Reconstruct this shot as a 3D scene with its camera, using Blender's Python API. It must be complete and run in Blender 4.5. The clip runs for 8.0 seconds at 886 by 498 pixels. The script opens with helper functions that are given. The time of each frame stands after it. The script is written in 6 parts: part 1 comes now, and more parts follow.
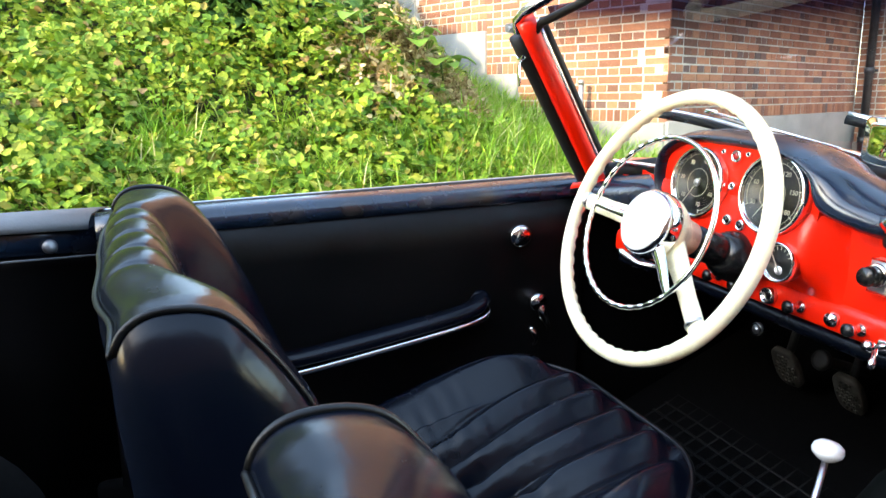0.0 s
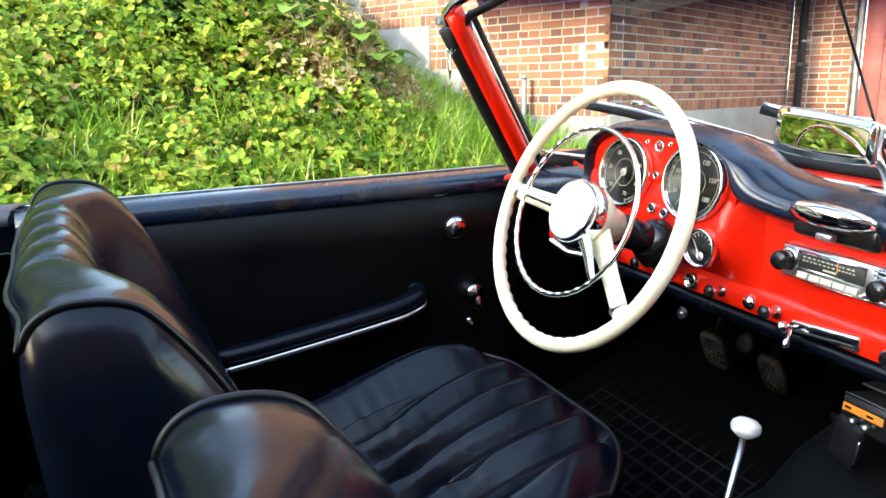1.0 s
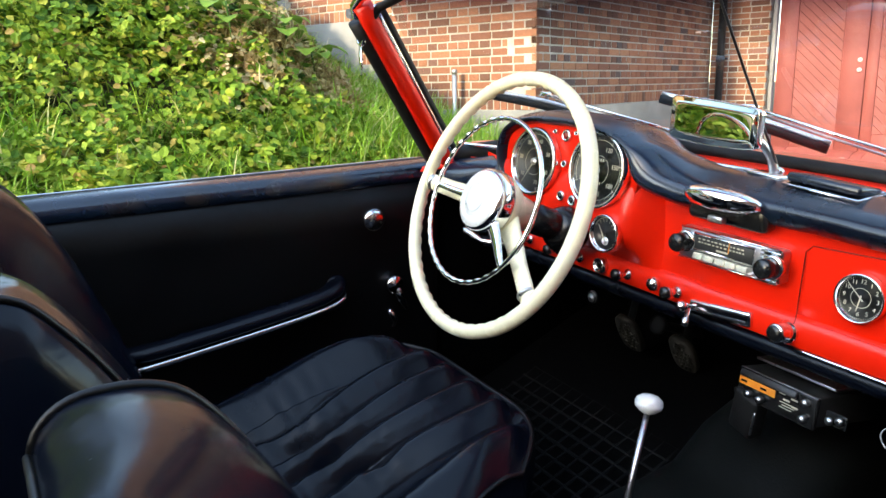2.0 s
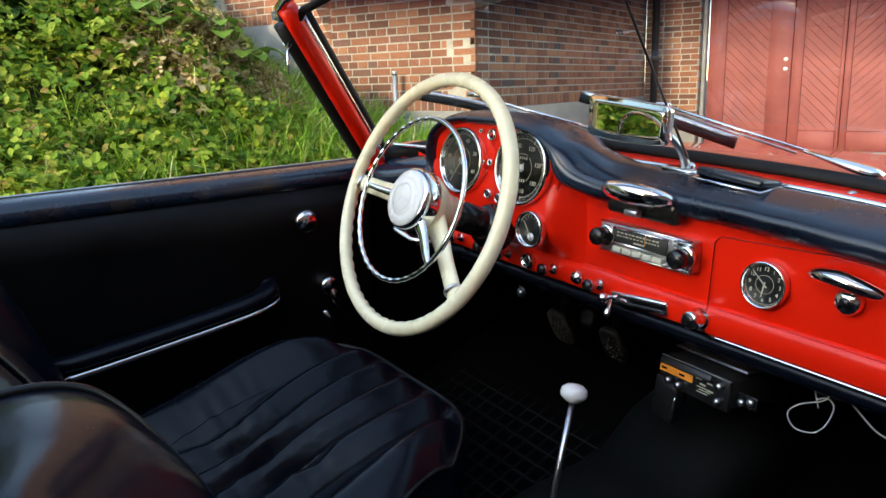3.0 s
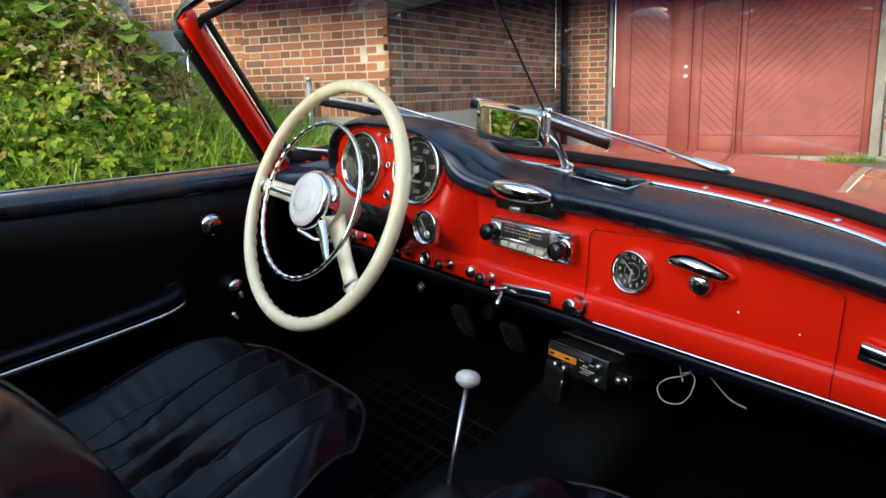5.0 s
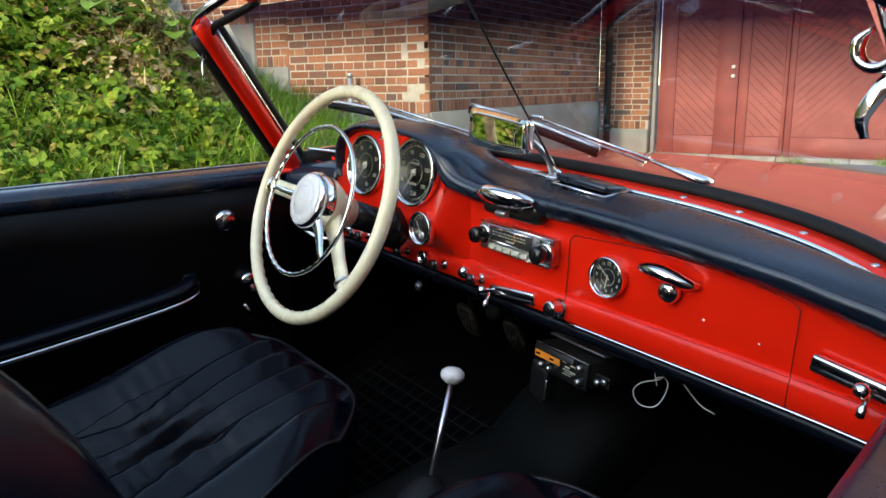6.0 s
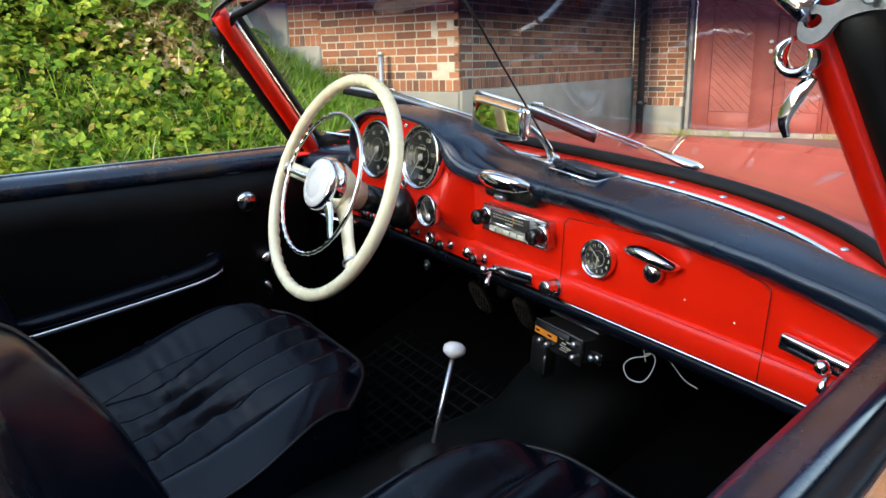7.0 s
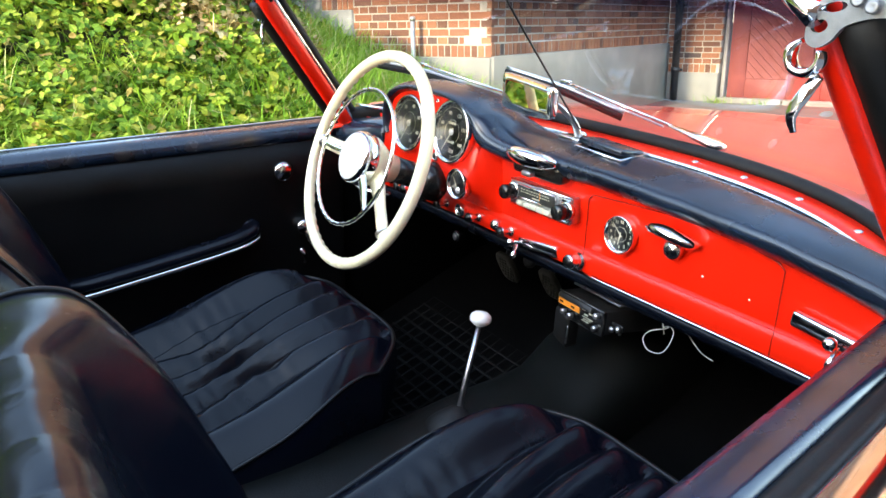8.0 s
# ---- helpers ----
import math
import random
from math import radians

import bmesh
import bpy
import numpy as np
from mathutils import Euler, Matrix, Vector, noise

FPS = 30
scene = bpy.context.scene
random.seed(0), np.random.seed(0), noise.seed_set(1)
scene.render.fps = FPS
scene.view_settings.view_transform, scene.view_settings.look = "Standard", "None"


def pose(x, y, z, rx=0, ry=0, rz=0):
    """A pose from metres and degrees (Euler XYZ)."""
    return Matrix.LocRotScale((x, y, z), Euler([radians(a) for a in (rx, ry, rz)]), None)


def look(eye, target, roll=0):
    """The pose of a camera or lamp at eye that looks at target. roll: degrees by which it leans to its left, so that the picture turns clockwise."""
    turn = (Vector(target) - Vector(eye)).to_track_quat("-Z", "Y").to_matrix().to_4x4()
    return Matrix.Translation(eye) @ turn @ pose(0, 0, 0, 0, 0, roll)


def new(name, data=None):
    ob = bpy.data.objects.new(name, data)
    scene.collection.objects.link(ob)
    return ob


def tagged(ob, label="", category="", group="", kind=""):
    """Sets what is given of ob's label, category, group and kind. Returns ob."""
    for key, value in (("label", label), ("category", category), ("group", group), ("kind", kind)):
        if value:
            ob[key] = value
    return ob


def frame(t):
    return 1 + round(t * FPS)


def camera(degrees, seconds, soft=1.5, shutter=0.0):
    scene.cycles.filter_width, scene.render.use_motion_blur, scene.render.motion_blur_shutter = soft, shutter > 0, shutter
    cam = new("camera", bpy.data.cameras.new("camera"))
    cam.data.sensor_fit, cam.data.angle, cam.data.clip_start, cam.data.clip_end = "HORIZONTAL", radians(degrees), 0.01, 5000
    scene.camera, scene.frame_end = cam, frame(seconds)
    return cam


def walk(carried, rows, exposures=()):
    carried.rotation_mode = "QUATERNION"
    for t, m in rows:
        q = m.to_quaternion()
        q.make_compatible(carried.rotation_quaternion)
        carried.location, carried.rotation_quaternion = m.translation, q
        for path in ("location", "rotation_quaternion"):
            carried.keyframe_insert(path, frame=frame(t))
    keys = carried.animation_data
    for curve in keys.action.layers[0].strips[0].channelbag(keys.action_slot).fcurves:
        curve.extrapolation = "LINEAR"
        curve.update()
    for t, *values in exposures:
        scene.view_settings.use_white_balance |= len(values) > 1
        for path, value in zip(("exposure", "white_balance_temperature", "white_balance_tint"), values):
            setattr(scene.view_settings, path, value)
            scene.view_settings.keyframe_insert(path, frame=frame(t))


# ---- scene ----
# The car stands a little aslant on the sloping yard: CAR carries its own axes (x right, y ahead, z up) into the world.
CAR = pose(0, 0, 0, 0, 3.78, 0)
cam = camera(62.1, 8.0)
PATH = [
    (0, (0.536, -0.809, 1.153), (-1.234, -0.038, 0.628), 1.1),
    (0.5, (0.544, -0.798, 1.153), (-1.198, 0.029, 0.624), 1.0),
    (1, (0.555, -0.788, 1.149), (-1.154, 0.105, 0.615), 1.2),
    (1.5, (0.57, -0.773, 1.146), (-1.097, 0.192, 0.605), 1.2),
    (3, (0.617, -0.747, 1.146), (-0.927, 0.406, 0.61), 0.8),
    (3.5, (0.631, -0.744, 1.146), (-0.878, 0.454, 0.611), 0.9),
    (4, (0.649, -0.739, 1.146), (-0.82, 0.51, 0.615), 1.0),
    (4.5, (0.669, -0.749, 1.148), (-0.745, 0.564, 0.621), 1.5),
    (5, (0.689, -0.759, 1.15), (-0.723, 0.56, 0.633), 1.2),
    (6.5, (0.822, -0.709, 1.186), (-0.701, 0.463, 0.63), 1.8),
    (7, (0.853, -0.718, 1.197), (-0.678, 0.424, 0.604), 1.2),
    (7.5, (0.87, -0.734, 1.211), (-0.682, 0.359, 0.581), 1.2),
    (8, (0.889, -0.744, 1.225), (-0.661, 0.318, 0.54), 1.4),
]
EXPOSURES = [(t, e, 7800, 8) for t, e in ((0.0, 3.92), (1.0, 3.84), (1.6, 3.52), (2.8, 2.82), (3.5, 2.36), (5.0, 2.56), (6.5, 2.62), (7.0, 2.92), (7.5, 3.48), (8.0, 3.70))]
walk(cam, [(t, CAR @ look(eye, target, roll)) for t, eye, target, roll in PATH], EXPOSURES)

# ---- light ----
SUN_AZ, SUN_EL = 165.0, 22.0     # degrees clockwise from +y, degrees up
world = bpy.data.worlds.new("sky")
world.use_nodes = True
scene.world = world
wn = world.node_tree.nodes
sky = wn.new("ShaderNodeTexSky")
sky.sky_type = "NISHITA"
sky.sun_disc = False
sky.dust_density, sky.ozone_density = 0.6, 1.6
sky.sun_elevation = radians(SUN_EL)
sky.sun_rotation = radians(SUN_AZ)
world.node_tree.links.new(sky.outputs[0], wn["Background"].inputs[0])
wn["Background"].inputs[1].default_value = 0.15
sun_data = bpy.data.lights.new("sun", "SUN")
sun_data.energy, sun_data.angle, sun_data.color = 0.80, radians(2.0), (1.0, 0.89, 0.72)
sun = new("sun", sun_data)
to_sun = Vector((math.sin(radians(SUN_AZ)) * math.cos(radians(SUN_EL)), math.cos(radians(SUN_AZ)) * math.cos(radians(SUN_EL)), math.sin(radians(SUN_EL))))
sun.matrix_world = look(to_sun * 50, (0, 0, 0))


# ---- materials ----
def shader(name):
    m = bpy.data.materials.new(name)
    m.use_nodes = True
    return m, m.node_tree.nodes, m.node_tree.links, m.node_tree.nodes["Principled BSDF"]


def noise_node(nodes, links, scale, detail=4.0, rough=0.6, kind="Object"):
    co = nodes.new("ShaderNodeTexCoord")
    n = nodes.new("ShaderNodeTexNoise")
    n.inputs["Scale"].default_value, n.inputs["Detail"].default_value, n.inputs["Roughness"].default_value = scale, detail, rough
    links.new(co.outputs[kind], n.inputs["Vector"])
    return n


def ramp_node(nodes, links, fac, stops):
    r = nodes.new("ShaderNodeValToRGB")
    while len(r.color_ramp.elements) < len(stops):
        r.color_ramp.elements.new(0.5)
    for e, (p, c) in zip(r.color_ramp.elements, stops):
        e.position, e.color = p, (*c, 1)
    links.new(fac, r.inputs[0])
    return r


def bump_node(nodes, links, height, strength, distance, bsdf):
    b = nodes.new("ShaderNodeBump")
    b.inputs["Strength"].default_value, b.inputs["Distance"].default_value = strength, distance
    links.new(height, b.inputs["Height"])
    links.new(b.outputs[0], bsdf.inputs["Normal"])
    return b


def mottled(name, c1, c2, scale, rough=0.5, rough2=None, metal=0.0, bump=0.0, bump_scale=None, bump_dist=0.002, coat=0.0, spec=0.5):
    """Two tones of one surface in soft noise, with uneven gloss and a fine relief."""
    m, nodes, links, b = shader(name)
    n = noise_node(nodes, links, scale)
    r = ramp_node(nodes, links, n.outputs["Fac"], [(0.32, c1), (0.68, c2)])
    links.new(r.outputs[0], b.inputs["Base Color"])
    b.inputs["Metallic"].default_value = metal
    b.inputs["Coat Weight"].default_value = coat
    b.inputs["Coat Roughness"].default_value = 0.04
    b.inputs["Specular IOR Level"].default_value = spec
    rr = nodes.new("ShaderNodeMapRange")
    rr.inputs["To Min"].default_value, rr.inputs["To Max"].default_value = rough, rough if rough2 is None else rough2
    n2 = noise_node(nodes, links, scale * 3.3)
    links.new(n2.outputs["Fac"], rr.inputs["Value"])
    links.new(rr.outputs[0], b.inputs["Roughness"])
    if bump:
        n3 = noise_node(nodes, links, bump_scale or scale * 10, 3.0)
        bump_node(nodes, links, n3.outputs["Fac"], bump, bump_dist, b)
    return m


def leather(name, c1, c2, rough, rough2, grain=420.0, wrinkle=16.0, worn=None, spec=0.5):
    m, nodes, links, b = shader(name)
    b.inputs["Specular IOR Level"].default_value = spec
    n = noise_node(nodes, links, 5.0, 5.0)
    r = ramp_node(nodes, links, n.outputs["Fac"], [(0.3, c1), (0.72, c2)])
    links.new(r.outputs[0], b.inputs["Base Color"])
    rr = nodes.new("ShaderNodeMapRange")
    rr.inputs["From Min"].default_value, rr.inputs["From Max"].default_value = 0.3, 0.7
    rr.inputs["To Min"].default_value, rr.inputs["To Max"].default_value = rough, rough2
    n2 = noise_node(nodes, links, 9.0, 6.0)
    links.new(n2.outputs["Fac"], rr.inputs["Value"])
    links.new(rr.outputs[0], b.inputs["Roughness"])
    co = nodes.new("ShaderNodeTexCoord")
    v = nodes.new("ShaderNodeTexVoronoi")
    v.feature = "DISTANCE_TO_EDGE"
    v.inputs["Scale"].default_value = grain
    links.new(co.outputs["Object"], v.inputs["Vector"])
    w = noise_node(nodes, links, wrinkle, 4.0, 0.55)
    b1 = nodes.new("ShaderNodeBump")
    b1.inputs["Strength"].default_value, b1.inputs["Distance"].default_value = 0.12, 0.0004
    links.new(v.outputs["Distance"], b1.inputs["Height"])
    b2 = nodes.new("ShaderNodeBump")
    b2.inputs["Strength"].default_value, b2.inputs["Distance"].default_value = 0.30, 0.006
    links.new(w.outputs["Fac"], b2.inputs["Height"])
    links.new(b1.outputs[0], b2.inputs["Normal"])
    w2 = noise_node(nodes, links, wrinkle * 5.0, 3.0, 0.5)
    b3 = nodes.new("ShaderNodeBump")
    b3.inputs["Strength"].default_value, b3.inputs["Distance"].default_value = 0.22, 0.0016
    links.new(w2.outputs["Fac"], b3.inputs["Height"])
    links.new(b2.outputs[0], b3.inputs["Normal"])
    links.new(b3.outputs[0], b.inputs["Normal"])
    if worn:
        wn_ = noise_node(nodes, links, 7.0, 2.0)
        wr = ramp_node(nodes, links, wn_.outputs["Fac"], [(0.56, (0, 0, 0)), (0.72, (1, 1, 1))])
        mx = nodes.new("ShaderNodeMixRGB")
        mx.inputs[2].default_value = (*worn, 1)
        links.new(wr.outputs[0], mx.inputs[0])
        links.new(r.outputs[0], mx.inputs[1])
        links.new(mx.outputs[0], b.inputs["Base Color"])
    return m


# black leather; the blue cast in both tones stands in for sky sheen
M_SEAT = leather("black_leather", (0.0014, 0.0024, 0.0050), (0.0026, 0.0042, 0.0085), 0.18, 0.30, 420.0, 10.0, spec=0.20)
# black padding; the blue mottling paints patchy sky reflections into its colour
M_PAD = leather("black_padding", (0.002, 0.0035, 0.008), (0.012, 0.028, 0.055), 0.16, 0.34, 300.0, 5.0, (0.040, 0.029, 0.022), spec=0.6)
M_PANEL = leather("black_door_vinyl", (0.0012, 0.0012, 0.0012), (0.0025, 0.0025, 0.0025), 0.36, 0.55, 500.0, 6.0, spec=0.22)
M_CANVAS = mottled("grey_vinyl_cover", (0.10, 0.105, 0.105), (0.15, 0.15, 0.15), 9, 0.5, 0.65, bump=0.3, bump_scale=300)
M_MAT = mottled("black_rubber_mat", (0.002, 0.002, 0.002), (0.005, 0.005, 0.005), 25, 0.55, 0.7, spec=0.15)
M_PIPING = mottled("black_piping", (0.002, 0.002, 0.0025), (0.005, 0.005, 0.005), 60, 0.3, 0.5, spec=0.3)
M_CARPET = mottled("black_carpet", (0.0008, 0.0008, 0.0008), (0.002, 0.002, 0.002), 90, 0.85, 0.95, bump=0.6, bump_scale=700, spec=0.05)
M_TUNNEL = mottled("worn_dark_tunnel_cover", (0.0028, 0.0034, 0.0031), (0.006, 0.007, 0.0065), 7, 0.42, 0.55, bump=0.3, bump_scale=300, spec=0.16)
M_RED = mottled("red_paint", (0.84, 0.014, 0.004), (0.90, 0.018, 0.005), 4, 0.28, 0.36, coat=0.12, spec=0.32, bump=0.015, bump_scale=900, bump_dist=0.0004)
M_RED_OUT = mottled("red_body_paint", (0.62, 0.055, 0.035), (0.70, 0.075, 0.05), 3, 0.42, 0.5, coat=0.8)
M_CHROME = mottled("chrome", (0.78, 0.79, 0.80), (0.86, 0.86, 0.86), 30, 0.06, 0.16, metal=1.0)
M_CHROME_DULL = mottled("dull_chrome", (0.50, 0.51, 0.53), (0.66, 0.66, 0.66), 40, 0.2, 0.42, metal=1.0, bump=0.1, bump_scale=500)
M_CAST = mottled("grey_cast_metal", (0.20, 0.205, 0.21), (0.30, 0.30, 0.30), 60, 0.35, 0.55, metal=0.7, bump=0.2, bump_scale=300)
M_IVORY = mottled("ivory_plastic", (0.89, 0.79, 0.50), (0.93, 0.85, 0.58), 9, 0.2, 0.34, coat=0.3)
M_WHITE = mottled("white_plastic", (0.72, 0.71, 0.66), (0.8, 0.79, 0.75), 20, 0.2, 0.32, coat=0.3)
M_RUBBER = mottled("black_rubber", (0.003, 0.003, 0.003), (0.007, 0.007, 0.007), 25, 0.5, 0.7, bump=0.2, bump_scale=200, spec=0.3)
M_WORN = mottled("worn_grey_rubber", (0.020, 0.018, 0.014), (0.045, 0.041, 0.032), 40, 0.55, 0.75, bump=0.2, bump_scale=200, spec=0.3)
M_DIAL = mottled("black_dial", (0.012, 0.013, 0.012), (0.02, 0.02, 0.018), 30, 0.45, 0.55)
M_MARK = mottled("cream_marking", (0.46, 0.43, 0.32), (0.54, 0.51, 0.39), 80, 0.5, 0.6)
M_KNOB = mottled("black_bakelite", (0.006, 0.006, 0.006), (0.012, 0.012, 0.012), 30, 0.16, 0.3)
M_RUBY = mottled("red_lamp_lens", (0.30, 0.01, 0.01), (0.38, 0.015, 0.012), 60, 0.12, 0.2, coat=0.5)
M_ORANGE = mottled("orange_plastic_strip", (0.75, 0.22, 0.02), (0.82, 0.28, 0.03), 60, 0.4, 0.5)
M_BOXBLACK = mottled("black_painted_metal", (0.010, 0.010, 0.010), (0.02, 0.02, 0.02), 40, 0.3, 0.5)
M_BUTTON = mottled("aged_ivory_button", (0.46, 0.45, 0.35), (0.55, 0.53, 0.42), 40, 0.3, 0.45, bump=0.05)
M_WIRE = mottled("grey_white_wire", (0.40, 0.39, 0.36), (0.5, 0.49, 0.45), 60, 0.5, 0.6)


def glass(name, tint, top_tint=None, z0=0.0, z1=1.0, gloss=1.0):
    """Clear pane: what lies behind, tinted, with the pane's own gloss by Fresnel. The tint may deepen towards the pane's upper edge."""
    m, nodes, links, b = shader(name)
    nodes.remove(b)
    t = nodes.new("ShaderNodeBsdfTransparent")
    t.inputs[0].default_value = (*tint, 1)
    g = nodes.new("ShaderNodeBsdfGlossy")
    g.inputs["Roughness"].default_value = 0.02
    lw = nodes.new("ShaderNodeLayerWeight")
    pw = nodes.new("ShaderNodeMath")
    pw.operation = "POWER"
    pw.inputs[1].default_value = 5.0
    links.new(lw.outputs["Facing"], pw.inputs[0])
    mul = nodes.new("ShaderNodeMath")
    mul.operation = "MULTIPLY_ADD"
    mul.inputs[1].default_value, mul.inputs[2].default_value = 0.9 * gloss, 0.05 * gloss
    links.new(pw.outputs[0], mul.inputs[0])
    mix = nodes.new("ShaderNodeMixShader")
    links.new(mul.outputs[0], mix.inputs[0])
    links.new(t.outputs[0], mix.inputs[1])
    links.new(g.outputs[0], mix.inputs[2])
    links.new(mix.outputs[0], nodes["Material Output"].inputs[0])
    if top_tint:
        co = nodes.new("ShaderNodeTexCoord")
        sep = nodes.new("ShaderNodeSeparateXYZ")
        links.new(co.outputs["Object"], sep.inputs[0])
        mr = nodes.new("ShaderNodeMapRange")
        mr.inputs["From Min"].default_value, mr.inputs["From Max"].default_value = z0, z1
        up_ = nodes.new("ShaderNodeMath")
        up_.operation = "MULTIPLY_ADD"
        up_.inputs[1].default_value = 0.012
        links.new(sep.outputs[0], up_.inputs[0])
        links.new(sep.outputs[2], up_.inputs[2])
        links.new(up_.outputs[0], mr.inputs["Value"])
        r = ramp_node(nodes, links, mr.outputs[0], [(0.0, tint), (1.0, top_tint)])
        links.new(r.outputs[0], t.inputs[0])
    return m


M_SCREEN = glass("windscreen_glass", (0.93, 0.95, 0.94), (0.055, 0.048, 0.105), 1.135, 1.210, 0.9)
M_LENS = glass("gauge_glass", (0.95, 0.95, 0.95), gloss=0.6)
m, nodes, links, b = shader("mirror_glass")
M_MIRROR = m
b.inputs["Base Color"].default_value, b.inputs["Metallic"].default_value, b.inputs["Roughness"].default_value = (0.86, 0.84, 0.66, 1), 1.0, 0.02


# ---- shapes ----
def mesh_of(verts, faces, smooth=True):
    bm = bmesh.new()
    vs = [bm.verts.new(v) for v in verts]
    for f in faces:
        try:
            bm.faces.new([vs[i] for i in f])
        except ValueError:
            pass
    for f in bm.faces:
        f.smooth = smooth
    return bm


def grid(rows, wrap=False, caps=False, smooth=True):
    """A skin over rows of points. wrap: each row closes on itself. caps: the first and last rows are filled."""
    n, k = len(rows), len(rows[0])
    faces = []
    for i in range(n - 1):
        for j in range(k if wrap else k - 1):
            a, b_ = i * k + j, i * k + (j + 1) % k
            faces.append((a, b_, b_ + k, a + k))
    if caps:
        faces.append(tuple(range(k))[::-1])
        faces.append(tuple((n - 1) * k + j for j in range(k)))
    bm = mesh_of([p for r in rows for p in r], faces, smooth)
    bmesh.ops.recalc_face_normals(bm, faces=bm.faces)
    return bm


def thicken(bm, d):
    """Gives an open skin a thickness d against its normals."""
    bmesh.ops.recalc_face_normals(bm, faces=bm.faces)
    geo = bm.faces[:]
    bmesh.ops.solidify(bm, geom=geo, thickness=d)
    return bm


def join(*bms):
    out = bmesh.new()
    for bm in bms:
        data = bpy.data.meshes.new("joined")
        bm.to_mesh(data)
        bm.free()
        out.from_mesh(data)
        bpy.data.meshes.remove(data)
    return out


def moved(bm, m):
    bm.transform(m)
    return bm


def frame_of(origin, axis, up=(0, 0, 1)):
    """A matrix whose z runs along axis and whose y leans to up."""
    z = Vector(axis).normalized()
    x = Vector(up).cross(z)
    if x.length < 1e-4:
        x = Vector((1, 0, 0)).cross(z)
    x.normalize()
    y = z.cross(x)
    return Matrix(((x.x, y.x, z.x, origin[0]), (x.y, y.y, z.y, origin[1]), (x.z, y.z, z.z, origin[2]), (0, 0, 0, 1)))


def lathe(profile, n=24):
    """Turns (radius, height) pairs round z; sharp turns stay sharp by doubled points given in the profile."""
    rows = [[(r * math.cos(2 * math.pi * j / n), r * math.sin(2 * math.pi * j / n), h) for j in range(n)] for r, h in profile]
    return grid(rows, wrap=True, caps=True)


def turned(profile, origin, axis, n=24, up=(0, 0, 1)):
    return moved(lathe(profile, n), frame_of(origin, axis, up))


def spline(pts, n=8, closed=False):
    """Catmull-Rom through points."""
    P = [Vector(p) for p in pts]
    out = []
    m_ = len(P)
    for i in range(m_ if closed else m_ - 1):
        p1, p2 = P[i], P[(i + 1) % m_]
        p0 = P[i - 1] if (i or closed) else 2 * p1 - p2
        p3 = P[(i + 2) % m_] if (i + 2 < m_ or closed) else 2 * p2 - p1
        for k in range(n):
            t = k / n
            out.append(0.5 * ((2 * p1) + (p2 - p0) * t + (2 * p0 - 5 * p1 + 4 * p2 - p3) * t * t + (3 * p1 - p0 - 3 * p2 + p3) * t ** 3))
    if not closed:
        out.append(P[-1])
    return out


def tube(pts, r, n=8, closed=False, flat=None):
    """A round bar along points. r: one radius or one a point. flat: (width, height) factors and the up direction."""
    P = [Vector(p) for p in pts]
    rows, last = [], None
    for i, p in enumerate(P):
        a = P[i - 1] if (i or closed) else p
        c = P[(i + 1) % len(P)] if (i + 1 < len(P) or closed) else p
        z = (c - a).normalized()
        if flat:
            x = Vector(flat[2]).cross(z).normalized()
        elif last is None:
            x = z.orthogonal().normalized()
        else:
            x = (last - z * last.dot(z)).normalized()
        last = x
        y = z.cross(x)
        rad = r[i] if isinstance(r, (list, tuple)) else r
        fw, fh = flat[:2] if flat else (1, 1)
        rows.append([p + rad * (fw * math.cos(2 * math.pi * j / n) * x + fh * math.sin(2 * math.pi * j / n) * y) for j in range(n)])
    if closed:
        rows.append(rows[0])
        bm = grid(rows, wrap=True)
        bmesh.ops.remove_doubles(bm, verts=bm.verts, dist=1e-6)
        return bm
    return grid(rows, wrap=True, caps=True)


def box(cx, cy, cz, sx, sy, sz, bevel=0.0, seg=2, m=None):
    bm = bmesh.new()
    bmesh.ops.create_cube(bm, size=1, matrix=Matrix.Diagonal((sx, sy, sz, 1)))
    if bevel:
        bmesh.ops.bevel(bm, geom=bm.edges[:], offset=bevel, segments=seg, affect="EDGES", profile=0.5)
    for f in bm.faces:
        f.smooth = bool(bevel)
    bm.transform(Matrix.Translation((cx, cy, cz)) @ (m or Matrix()))
    return bm


def sweep(profile_at, stations, wrap=False, caps=False):
    """profile_at(s) gives the points of a section at station s."""
    return grid([profile_at(s) for s in stations], wrap, caps)


def lin(a, b_, n):
    return [a + (b_ - a) * i / (n - 1) for i in range(n)]


def smooth01(t):
    t = max(0.0, min(1.0, t))
    return t * t * (3 - 2 * t)


def slab(profile, stations, at, back=0.004):
    """A bent sheet of real thickness: profile (dy, z) points at each x, placed by at(x, dy, z), closed behind."""
    loop = list(profile) + [(dy + back, z) for dy, z in reversed(profile)]
    return grid([[at(x, dy, z) for dy, z in loop] for x in stations], wrap=True, caps=True)


def part(name, bm, material, parent, label="", sharp=None):
    data = bpy.data.meshes.new(name)
    bm.to_mesh(data)
    bm.free()
    data.materials.append(material)
    if sharp:
        data.set_sharp_from_angle(angle=radians(sharp))
    ob = new(name, data)
    ob.parent = parent
    if label:
        tagged(ob, label)
    return ob


def thing(name, label, category, group="", kind="", m=None, base=(0, 0, 0)):
    """An Empty at the foot of a thing; car things stand in the car's own axes."""
    ob = new(name)
    ob.empty_display_size = 0.05
    ob.matrix_world = CAR if m is None else m
    return tagged(ob, label, category, group, kind)


